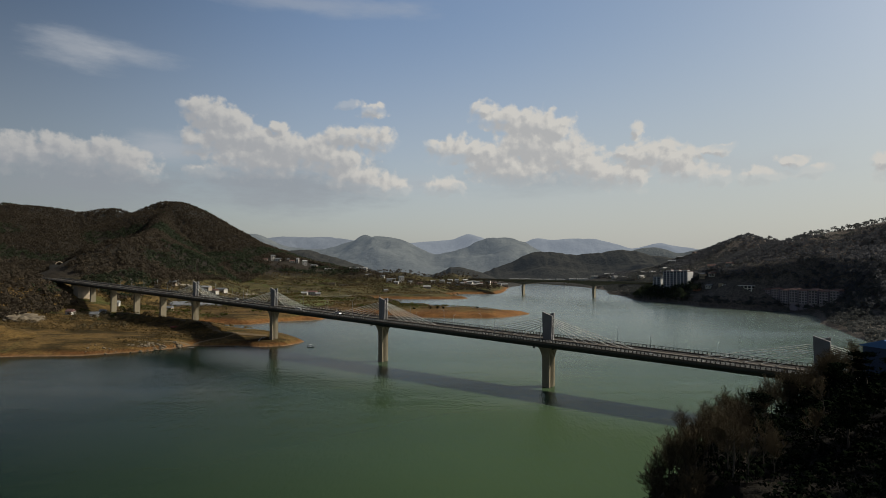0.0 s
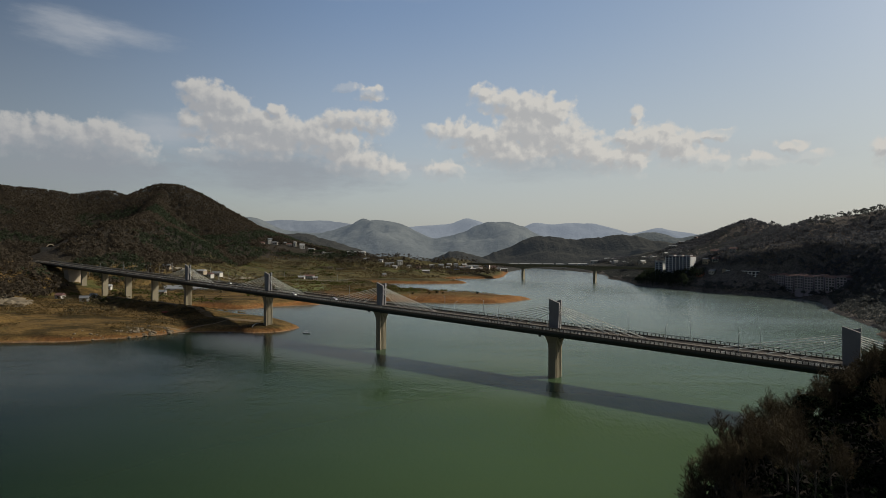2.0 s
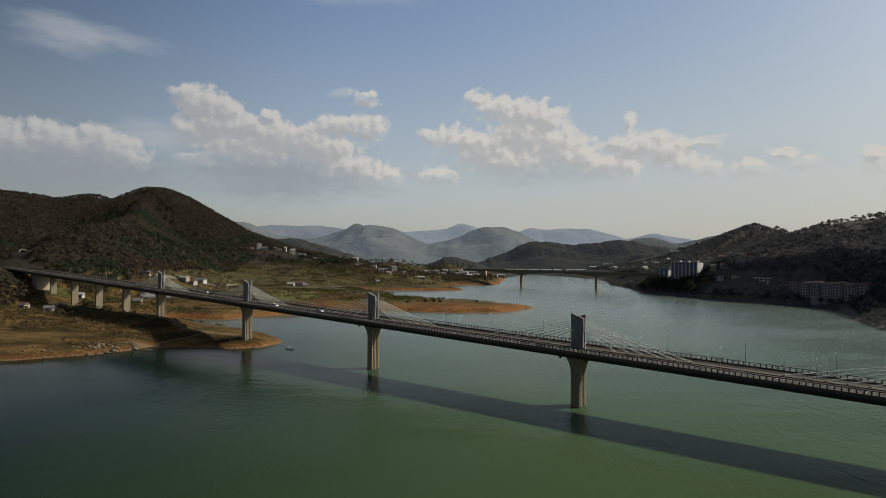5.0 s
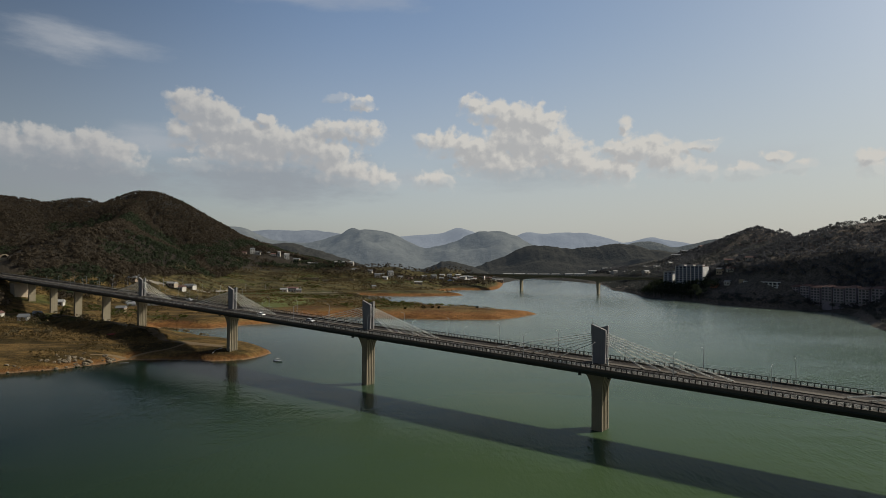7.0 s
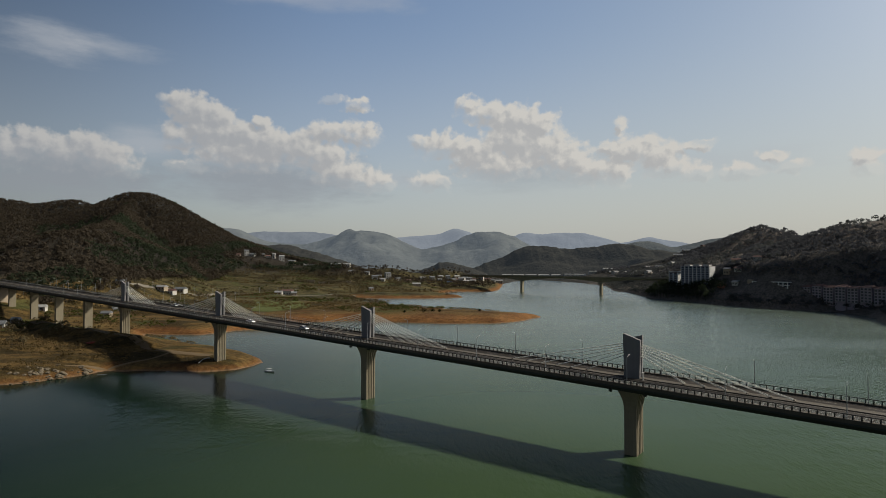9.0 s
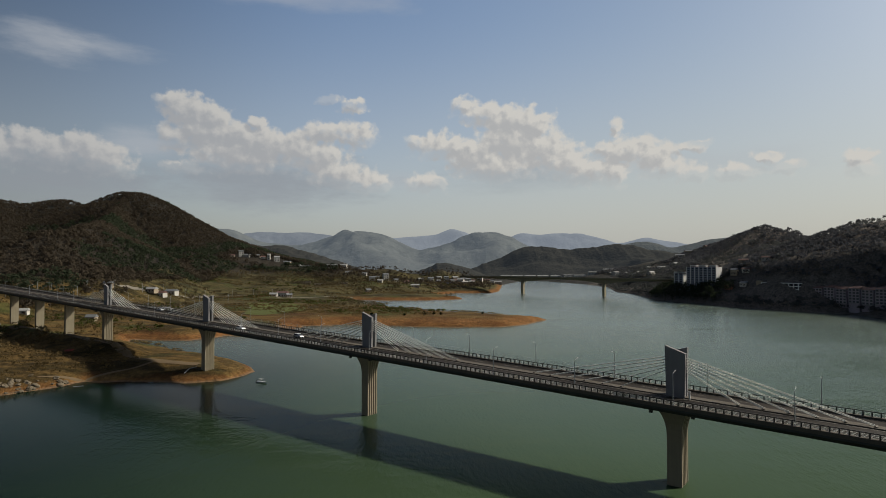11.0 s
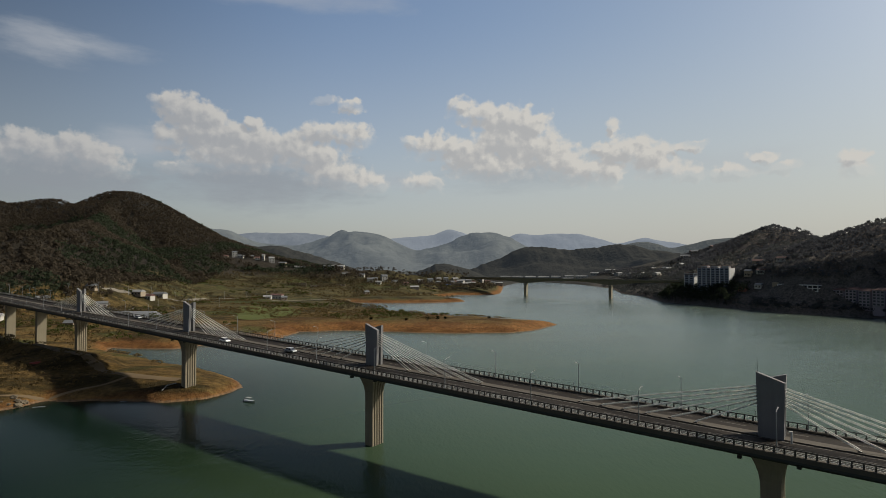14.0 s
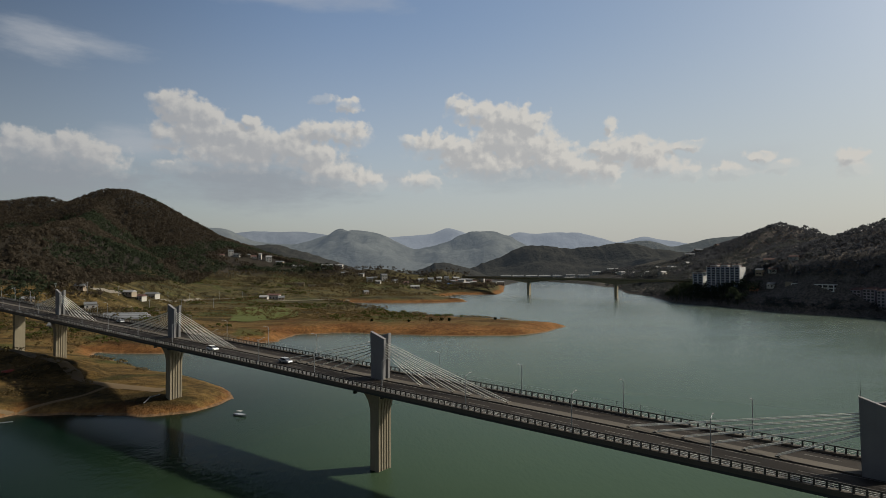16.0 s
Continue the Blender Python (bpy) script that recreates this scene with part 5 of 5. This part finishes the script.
# long white warehouse on the ridge, and terrace walls below it
ob = house(-160, 1092, 33, 9, 4.6, -4, WALL_WHITE, ROOF_PALE, "long white warehouse with a pale roof on the ridge", rise=1.4)
ob.name = "warehouse"
tagged(ob, category="warehouse")
for x, y, w in ((-196, 992, 24), (-170, 990, 18), (-140, 1004, 20)):
    wall = bmesh.new()
    box(wall, -w / 2, w / 2, -0.4, 0.4, -2, 3.6)
    tagged(new("retaining_wall", bm_mesh("retaining_wall", wall, WALL_CREAM, 0.08)), "tan concrete retaining wall on the terraced slope", "wall").matrix_basis = pose(x, y, ground_at(x, y), 0, 0, -6)


def tunnel_house(x, y, length, width, turn, mat, name, label):
    """A round-roofed plastic tunnel with hoops and end walls."""
    ob = thing(name, pose(x, y, ground_at(x, y) - 0.2, 0, 0, turn), label, "greenhouse", "greenhouse tunnels")
    bm = bmesh.new()
    n = 10
    a = [(width / 2 * math.cos(math.pi * i / n), 0.4 + 0.62 * width / 2 * 1.15 * math.sin(math.pi * i / n)) for i in range(n + 1)]
    rings = [[bm.verts.new((s, yy, zz)) for yy, zz in [(width / 2, -0.5)] + a + [(-width / 2, -0.5)]] for s in (-length / 2, length / 2)]
    for i in range(len(rings[0]) - 1):
        bm.faces.new((rings[0][i], rings[0][i + 1], rings[1][i + 1], rings[1][i]))
    part("film_roof", bm, mat, ob)
    for e in (-1, 1):
        bm = bmesh.new()
        bm.faces.new([bm.verts.new((e * length / 2 * 0.998, yy, zz)) for yy, zz in [(width / 2, -0.5)] + a + [(-width / 2, -0.5)]])
        part("end_wall", bm, mat, ob)
    hoop = bmesh.new()
    prev = None
    for yy, zz in a:
        p = Vector((0, yy * 1.01, zz * 1.01 + 0.02))
        if prev:
            tube(hoop, prev, p, 0.05, 0.05, 4)
        prev = p
    me = bm_mesh("hoop", hoop, LAMP_STEEL)
    for s in np.linspace(-length / 2, length / 2, max(3, int(length / 7))):
        child("hoop", me, ob, Matrix.Translation((s, 0, 0)))
    return ob


for k in range(3):
    tunnel_house(-256 - 7 * k, 614 + 11.0 * k, 60, 7.5, 2, FILM, "greenhouse", "long pale plastic-film greenhouse tunnel in the fields")
for x, y, w, turn in ((208, 1690, 26, 3), (240, 1686, 30, 3), (274, 1680, 30, 3), (308, 1674, 30, 3), (342, 1667, 30, 3), (376, 1660, 30, 3), (335, 1520, 26, -6), (366, 1514, 28, -6), (400, 1508, 28, -6), (432, 1500, 26, -6)):
    ob = house(x, y, w, 9, 5.2, turn, WALL_WHITE, ROOF_PALE, "long white-roofed shed in a row behind the far bridge", rise=1.2, group="white sheds")
    ob.name = "shed"
    tagged(ob, category="shed")


PAINT_WHITE = surface("white_wall_paint", (0.58, 0.575, 0.56), 0.8, 0.1, 0.3, 4.0, 0.05)
# bluish shade of the facade, put into the wall colour
SHADE_BLUE = surface("blue_grey_wall_shade", (0.22, 0.25, 0.33), 0.6, 0.15, 0.5, 4.0, 0.0, each=0.3)


def apartment_block(x, y, turn, length, depth, storeys, label):
    """A slab block: bays between ribs, balconies and windows, with roof houses."""
    z = 22.0
    ob = thing("apartment_block", pose(x, y, z, 0, 0, turn), label, "apartment block")
    h = storeys * 2.85 + 1.5
    # facade in the shade colour, sunlit end wall in white
    part("wall", box_bm(-length / 2, length / 2, -depth / 2, depth / 2, -12, h), SHADE_BLUE, ob, bevel=0.1)
    part("end_wall", box_bm(length / 2 + 0.004, length / 2 + 0.3, -depth / 2, depth / 2, -12, h), PAINT_WHITE, ob)
    bays = int(length / 5.2)
    rib_me = bm_mesh("rib", box_bm(-0.28, 0.28, -0.55, 0.1, -2, h + 0.6), PAINT_WHITE)
    win_me = bm_mesh("window", box_bm(-1.9, 1.9, -0.06, 0.06, 0.9, 2.45), GLASS_DARK)
    rail_me = bm_mesh("balcony_rail", box_bm(-2.2, 2.2, -0.5, -0.38, 0.0, 0.95), SHADE_BLUE)
    for i in range(bays + 1):
        xx = (i - bays / 2) * length / bays
        child("rib", rib_me, ob, Matrix.Translation((max(-length / 2 + 0.3, min(length / 2 - 0.3, xx)), -depth / 2, 0)))
    for i in range(bays):
        for k in range(storeys):
            m = Matrix.Translation(((i + 0.5 - bays / 2) * length / bays, -depth / 2, 1 + k * 2.85))
            child("window", win_me, ob, m)
            child("balcony_rail", rail_me, ob, m)
    part("roof", box_bm(-length / 2 - 0.3, length / 2 + 0.3, -depth / 2 - 0.3, depth / 2 + 0.3, h + 0.004, h + 0.7), ROOF_RED, ob)
    for i in range(3):
        xx = (i - 1) * length / 3
        part("roof_house", gable_roof(box_bm(xx - 4, xx + 4, -3, 3, h + 0.7, h + 2.6), 0.1, 0.1, h + 2.6, 0.1), PAINT_WHITE, ob)
        part("roof_hat", box_bm(xx - 4.5, xx + 4.5, -3.6, 3.6, h + 2.62, h + 3.0), ROOF_RED, ob)
    return ob


apartment_block(335, 824, -57, 39, 13, 7, "seven-storey apartment block above the lake, its shaded side coloured blue-grey")
apartment_block(318, 851, -57, 13, 10, 4, "four-storey cream annex beside the apartment block")

# low white hall by the shore
hall = thing("lakeside_hall", pose(372, 724, 21.0, 0, 0, -65), "low white two-storey hall with dark window bays", "hall")
part("wall", box_bm(-20, 20, -6, 6, -10, 6.4), GLASS_DARK, hall)
for z in (0.0, 2.9, 6.0):
    part("floor_band", box_bm(-20.5, 20.5, -6.6, 6.6, z, z + 0.75), PAINT_WHITE, hall)
for i in range(9):
    part("column", box_bm(-20.4 + 5.1 * i - 0.35, -20.4 + 5.1 * i + 0.35, -6.55, -5.9, -1.9, 5.99), PAINT_WHITE, hall)
part("end_block", box_bm(-27, -20.6, -5.5, 5.5, -10, 8.2), WALL_CREAM, hall)

# terraced houses along the shore
WALL_MAUVE = surface("grey_mauve_render", (0.24, 0.215, 0.25), 0.85, 0.15, 0.4, 4.0, 0.1, each=0.3)
for k in range(-1, 8):
    x, y = 392 + 2.4 * k, 692 - 13.6 * k
    z = 9.0 + 0.25 * k + (1.0 if k % 2 else 0.0)
    ob = thing("terraced_house", pose(x, y, z, 0, 0, -80), "five-storey grey-mauve terraced house with a red hipped roof", "house", "terraced houses on the shore")
    part("wall", box_bm(-5.9, 5.9, -5.5, 5.5, -9, 14.2), WALL_MAUVE, ob)
    part("roof", gable_roof(bmesh.new(), 11.8, 11, 14.2, 2.2, hip=3.0), ROOF_RED, ob)
    for f in range(5):
        for xx in (-3.9, 0.0, 3.9):
            win = part("window", box_bm(xx - 1.2, xx + 1.2, -5.58, -5.44, 0.7 + 2.8 * f, 2.3 + 2.8 * f), GLASS_DARK, ob)
            part("frame", box_bm(xx - 1.35, xx + 1.35, -5.66, -5.5, 0.5 + 2.8 * f, 0.7 + 2.8 * f), LAMP_WHITE, win)
    part("porch", box_bm(-6.2, 6.2, -7.0, -5.6, -0.2, 0.1), LAMP_WHITE, ob)

# blue-roofed shed, cars and a pale wall on the near hill
shed = thing("blue_shed", pose(97.0, 119, 28.6, 0, 0, 12), "dark blue metal shed with a bright blue roof", "shed")
part("wall", gabled_wall(15, 10, 6.2, 1.5), surface("dark_blue_sheet", (0.02, 0.04, 0.09), 0.6, 0.15, 0.5, 5.0, 0.1), shed)
part("roof", gable_roof(bmesh.new(), 15, 10, 6.2, 1.6), ROOF_BLUE, shed)
part("door", box_bm(-2, 2, -5.1, -4.95, 0, 4), ROOF_GREY, shed)


def car(m, paint, label):
    ob = thing("car", m, label, "car", "cars")
    body = bmesh.new()
    prism(body, [(-2.2, 0.35), (2.2, 0.35), (2.25, 0.7), (1.9, 0.88), (-2.15, 0.92), (-2.25, 0.6)], -0.85, 0.85)
    part("body", body, paint, ob, bevel=0.06)
    cab = bmesh.new()
    prism(cab, [(-1.9, 0.9), (1.15, 0.87), (0.45, 1.42), (-1.35, 1.45)], -0.74, 0.74)
    part("cabin", cab, GLASS_DARK, ob, bevel=0.05)
    part("roof_panel", box_bm(-1.3, 0.4, -0.7, 0.7, 1.42, 1.48), paint, ob)
    for x in (-1.35, 1.35):
        for y in (-0.8, 0.8):
            bm = tube(bmesh.new(), (x, y - 0.1, 0.33), (x, y + 0.1, 0.33), 0.33, 0.33, 12)
            w = part("wheel", bm, RAIL_DARK, ob)
            part("hub", tube(bmesh.new(), (x, y - 0.11, 0.33), (x, y + 0.11, 0.33), 0.17, 0.17, 8), LAMP_STEEL, w)
    return ob


CAR_WHITE = surface("white_car_paint", (0.75, 0.75, 0.74), 0.3, 0.05, 0.5, 3.0, 0.0, spec=0.5)
CAR_DARK = surface("dark_car_paint", (0.03, 0.03, 0.035), 0.3, 0.05, 0.5, 3.0, 0.0, spec=0.5)
CAR_SILVER = surface("silver_car_paint", (0.42, 0.43, 0.44), 0.35, 0.05, 0.5, 3.0, 0.0, metal=0.5)
for s, y, paint, word in ((64.0, 5.6, CAR_WHITE, "white"), (31.0, 3.2, CAR_SILVER, "silver"), (152.0, -5.6, CAR_SILVER, "silver")):
    car(BRIDGE @ Matrix.Translation((s, y, deck_z(s) + 0.05)) @ tilt @ Matrix.Rotation(0 if y < 0 else math.pi, 4, "Z"), paint, f"{word} car on the bridge carriageway")
for x, y, t in ((96, 136, 40), (101, 139, 40)):
    car(pose(x, y, ground_at(x, y) + 0.1, 0, 0, t), CAR_WHITE, "white car parked on the hill above the bank")

# ---- the west end of the bridge ----
abut = bmesh.new()
prism(abut, [(-7, 0), (9, 0), (7, 17.5), (-3, 17.5)], -6.5, 6.5)
s = 417.0
p = world_of(s, 0)
slope = tagged(new("abutment", bm_mesh("abutment", abut, WALL_CREAM, 0.2)), "cream concrete abutment block under the bridge end", "abutment")
slope.matrix_basis = BRIDGE @ Matrix.Translation((s, 2.5, deck_z(s) - 21.0))
portal = thing("tunnel_portal", pose(-479, 721, ground_at(-479, 721) - 0.6, 0, 0, 124), "pale concrete tunnel portal in the hillside", "tunnel portal")
ring = bmesh.new()
n = 14
inner = [(3.6 * math.cos(math.pi * i / n), 4.4 * math.sin(math.pi * i / n)) for i in range(n + 1)]
outer = [(4.8 * math.cos(math.pi * i / n), 5.6 * math.sin(math.pi * i / n)) for i in range(n + 1)]
va, vb = [ring.verts.new((-1, y, z)) for y, z in inner], [ring.verts.new((-1, y, z)) for y, z in outer]
vc, vd = [ring.verts.new((13, y, z)) for y, z in inner], [ring.verts.new((13, y, z)) for y, z in outer]
for i in range(n):
    ring.faces.new((va[i], va[i + 1], vb[i + 1], vb[i]))
    ring.faces.new((vb[i], vb[i + 1], vd[i + 1], vd[i]))
    ring.faces.new((va[i + 1], va[i], vc[i], vc[i + 1]))
part("portal_ring", ring, WALL_CREAM, portal)
curve = bmesh.new()
arc = [(26 * math.cos(w), 26 * math.sin(w)) for w in np.linspace(-2.2, -1.3, 13)]
low = [[curve.verts.new((x * f, y * f, z)) for x, y in arc] for f, z in ((1.0, -4.0), (1.0, 5.6), (0.97, 5.6), (0.97, -4.0))]
for a, b in zip(low, low[1:]):
    for i in range(12):
        curve.faces.new((a[i], a[i + 1], b[i + 1], b[i]))
wall_z = max(ground_at(-477, 703), 42.0)
tagged(new("retaining_wall", bm_mesh("retaining_wall", curve, WALL_CREAM)), "curved pale concrete wall below the tunnel portal", "wall").matrix_basis = pose(-465, 726, wall_z, 0, 0, 0)

# ---- shore details ----


def ribbon(name, pts, width, mat, label, lift=0.12):
    """A track laid on the ground."""
    pts = np.array(pts, float)
    run = np.concatenate([[0], np.cumsum(np.hypot(*np.diff(pts, axis=0).T))])
    s = np.linspace(0, run[-1], int(run[-1] / 1.5) + 2)
    x, y = np.interp(s, run, pts[:, 0]), np.interp(s, run, pts[:, 1])
    k = np.ones(7) / 7
    x, y = np.convolve(np.pad(x, 3, "edge"), k, "valid"), np.convolve(np.pad(y, 3, "edge"), k, "valid")
    dx, dy = np.gradient(x), np.gradient(y)
    l = np.hypot(dx, dy)
    half = width / 2 * (1 + 0.25 * value_noise(x, y, 9))
    rows = []
    for u in (-1, -0.5, 0, 0.5, 1):
        xx, yy = x - dy / l * half * u, y + dx / l * half * u
        rows.append(np.stack([xx, yy, ground(xx, yy) + lift - 0.10 * abs(u)], -1))
    v = np.stack(rows, 1)
    n, m = v.shape[:2]
    idx = np.arange(n * m).reshape(n, m)
    q = np.stack([idx[:-1, :-1], idx[:-1, 1:], idx[1:, 1:], idx[1:, :-1]], -1).reshape(-1, 4)
    return tagged(new(name, mesh_arrays(name, v.reshape(-1, 3), q[:, ::-1], mat, True)), label, "track", kind="structure")


DIRT = surface("pale_dirt_track", (0.110, 0.078, 0.043), 0.95, 0.3, 0.15, 2.0, 0.3)
CONCRETE_ROAD = surface("pale_concrete_road", (0.15, 0.135, 0.11), 0.9, 0.2, 0.1, 3.0, 0.2)
GRASS_FIELD = surface("young_green_crop", (0.058, 0.068, 0.012), 0.95, 0.35, 0.08, 1.5, 0.6)
ribbon("dirt_track", [(-300, 505), (-255, 478), (-214, 443), (-184, 420), (-166, 407), (-148, 391), (-133, 385), (-114, 380)], 3.6, DIRT, "pale dirt track along the peninsula", 0.2)
ribbon("dirt_track", [(-175, 360), (-161, 368), (-153, 371), (-144, 377), (-136, 388)], 1.8, DIRT, "narrow pale dirt track up from the water", 0.2)
ribbon("village_road", [(-320, 699), (-301, 722), (-285, 760), (-268, 830), (-240, 852), (-210, 846), (-185, 830), (-150, 850), (-110, 900)], 5.5, CONCRETE_ROAD, "pale concrete village road", 0.25)


def field(pts, mat, label):
    """A field that follows the ground."""
    x0, y0 = np.min(pts, axis=0)
    x1, y1 = np.max(pts, axis=0)
    gx, gy = np.arange(x0, x1 + 2, 2.0), np.arange(y0, y1 + 2, 2.0)
    X, Y = np.meshgrid(gx, gy)
    wob = 1.5 * rough(X, Y, 12, 3)
    ok = inside(X + wob, Y + wob, [tuple(p) for p in pts])
    v = np.stack([X, Y, ground(X, Y) + 0.3 + 0.1 * rough(X, Y, 3, 2)], -1).reshape(-1, 3)
    idx = np.arange(X.size).reshape(X.shape)
    q = np.stack([idx[:-1, :-1], idx[:-1, 1:], idx[1:, 1:], idx[1:, :-1]], -1).reshape(-1, 4)
    q = q[ok.ravel()[q].all(1)]
    return tagged(new("field", mesh_arrays("field", v, q, mat, True)), label, "field", kind="structure")


field([(-167, 612), (-150, 606), (-121, 640), (-128, 690), (-160, 720), (-199, 728)], GRASS_FIELD, "young green crop field above the shore")


def rock_mesh(seed):
    bm = bmesh.new()
    bmesh.ops.create_icosphere(bm, subdivisions=2, radius=1.0)
    r = Vector((seed * 3.1, seed * 1.7, 0))
    for v in bm.verts:
        n1 = noise.noise(v.co * 1.1 + r)
        v.co *= 1 + 0.55 * n1 + 0.2 * noise.noise(v.co * 3.0 + r)
        v.co.z *= 0.62
    return bm_mesh("rock", bm, ROCK)


rock_models = [rock_mesh(k) for k in range(5)]
rocks = random.Random(12)
for cx, cy, spread, count, lo, hi, word in ((-174, 352, 7, 70, 0.35, 1.3, "pale weathered boulder on the shore"), (-161, 361, 4, 26, 0.5, 1.5, "pale weathered boulder on the shore"),
                                              (-192, 334, 9, 26, 0.3, 0.9, "pale weathered boulder on the shore"), (-332, 452, 9, 18, 2.4, 6.5, "large grey crag block on the bank"),
                                              (-322, 440, 8, 10, 2.0, 4.6, "large grey crag block on the bank"), (-190, 427, 3, 9, 0.4, 0.9, "pale rubble stone beside the pier foot")):
    for k in range(count):
        x, y = cx + rocks.gauss(0, spread), cy + rocks.gauss(0, spread * 0.55)
        z = ground_at(x, y)
        if z < 0:
            continue
        ob = tagged(new("boulder", rocks.choice(rock_models)), word, "boulder", "boulders")
        f = rocks.uniform(lo, hi)
        ob.matrix_basis = pose(x, y, z + f * 0.1, rocks.uniform(-15, 15), rocks.uniform(-15, 15), rocks.uniform(0, 360)) @ Matrix.Diagonal((f, f * rocks.uniform(0.7, 1.2), f * rocks.uniform(0.7, 1.2), 1))

# moored boat with a canopy
boat = thing("boat", pose(-82.5, 363, 0.0, 0, 0, -28) @ Matrix.Scale(0.85, 4), "small pale motor boat with a canopy", "boat")
hull = bmesh.new()
sections = [(-2.9, 0.95, 0.55), (-1.2, 1.1, 0.55), (0.8, 1.05, 0.6), (2.2, 0.65, 0.72), (3.2, 0.05, 0.9)]
rings = []
for x, b, h in sections:
    rings.append([hull.verts.new(p) for p in ((x, -b, h), (x, -b * 0.7, -0.15), (x, 0, -0.3), (x, b * 0.7, -0.15), (x, b, h))])
for a, b in zip(rings, rings[1:]):
    for i in range(4):
        hull.faces.new((a[i], a[i + 1], b[i + 1], b[i]))
hull.faces.new(rings[0])
for a, b in zip(rings, rings[1:]):
    hull.faces.new((a[4], a[0], b[0], b[4]))
part("hull", hull, CAR_SILVER, boat)
part("canopy", box_bm(-1.6, 0.8, -0.85, 0.85, 1.75, 1.85), ROOF_PALE, boat, bevel=0.03)
for x in (-1.5, 0.7):
    for y in (-0.78, 0.78):
        part("canopy_post", tube(bmesh.new(), (x, y, 0.55), (x, y, 1.76), 0.03), LAMP_STEEL, boat)
part("outboard", box_bm(-3.3, -2.9, -0.2, 0.2, 0.1, 1.0), CAR_DARK, boat, bevel=0.05)
for x, y, t in ((-156, 358.5, 25), (-129, 366, 30)):
    raft = thing("raft", pose(x, y, 0.0, 0, 0, t) @ Matrix.Scale(0.6, 4), "narrow weathered plank raft afloat at the shore", "raft", "rafts")
    for i in range(3):
        part("plank", box_bm(-3.2, 3.2, -0.75 + 0.5 * i, -0.3 + 0.5 * i, 0.02, 0.2), ROOF_GREY, raft)
    for x2 in (-2.4, 2.4):
        part("float", tube(bmesh.new(), (x2, -0.8, -0.05), (x2, 0.85, -0.05), 0.2, 0.2, 8), GLASS_DARK, raft)

# utility poles along the village road
pole = None
for x, y in ((-330, 668), (-316, 690), (-300, 712), (-292, 742), (-282, 775), (-272, 806), (-250, 836), (-226, 842), (-200, 832), (-176, 826), (-150, 842), (-345, 640), (-365, 612),
             (-262, 690), (-238, 700), (-215, 716), (-310, 650), (-280, 640)):
    m = pose(x, y, ground_at(x, y) - 0.3, 0, 0, 35)
    if pole is None:
        pole = thing("utility_pole", m, "grey concrete utility pole with crossarms", "utility pole", "utility poles")
        part("shaft", tube(bmesh.new(), (0, 0, 0), (0, 0, 9.5), 0.17, 0.1, 8), LAMP_STEEL, pole)
        for z in (8.3, 9.1):
            arm = part("crossarm", box_bm(-0.9, 0.9, -0.06, 0.06, z, z + 0.12), LAMP_STEEL, pole)
            for xx in (-0.8, 0.0, 0.8):
                part("insulator", tube(bmesh.new(), (xx, 0, z + 0.12), (xx, 0, z + 0.34), 0.05, 0.03, 6), LAMP_WHITE, arm)
    else:
        copy_thing(pole, m)

# white drain pipe from the pier foot to the water, and two small trucks by the track
pipe = thing("drain_pipe", Matrix(), "bent white drain pipe on the bank below the pier", "pipe")
pts = [(-114.2, 374.8), (-116.8, 373.2), (-117.6, 370.0)]
for (ax, ay), (bx, by) in zip(pts, pts[1:]):
    part("pipe_length", tube(bmesh.new(), (ax, ay, ground_at(ax, ay) + 0.45), (bx, by, ground_at(bx, by) + 0.3), 0.2, 0.2, 8), ROOF_PALE, pipe)
for x, y, t in ((-199, 444, 20), (-193, 447, 35)):
    car(pose(x, y, ground_at(x, y) + 0.15, 0, 0, t), CAR_WHITE, "white vehicle parked beside the dirt track")

# white bent post on the median beside the pylon, and a red tarpaulin heap on the peninsula
marker = thing("marker_post", BRIDGE @ Matrix.Translation((-105.6, 2.0, deck_z(-105.6) + 0.05)), "short white bent steel post beside the pylon", "post")
part("upright", box_bm(-0.16, 0.16, -0.16, 0.16, 0.0, 2.1), RAIL_LIGHT, marker, bevel=0.03)
part("arm", box_bm(0.17, 0.45, -0.12, 0.12, 1.84, 2.08), RAIL_LIGHT, marker, bevel=0.03)
TARP = surface("red_tarpaulin", (0.16, 0.030, 0.022), 0.7, 0.3, 0.6, 4.0, 0.3)
heap = bmesh.new()
bmesh.ops.create_icosphere(heap, subdivisions=3, radius=1.0)
for v in heap.verts:
    v.co *= 1 + 0.35 * noise.noise(v.co * 1.7) + 0.12 * noise.noise(v.co * 5.0)
    v.co = Vector((v.co.x * 2.6, v.co.y * 1.3, max(v.co.z, -0.2) * 0.8))
TARP_X, TARP_Y = -189, 408
tarp = tagged(new("tarpaulin", bm_mesh("tarpaulin", heap, TARP)), "crumpled red tarpaulin over a low heap of stuff", "tarpaulin")
tarp.matrix_basis = pose(TARP_X, TARP_Y, ground_at(TARP_X, TARP_Y) + 0.1, 0, 0, 20)
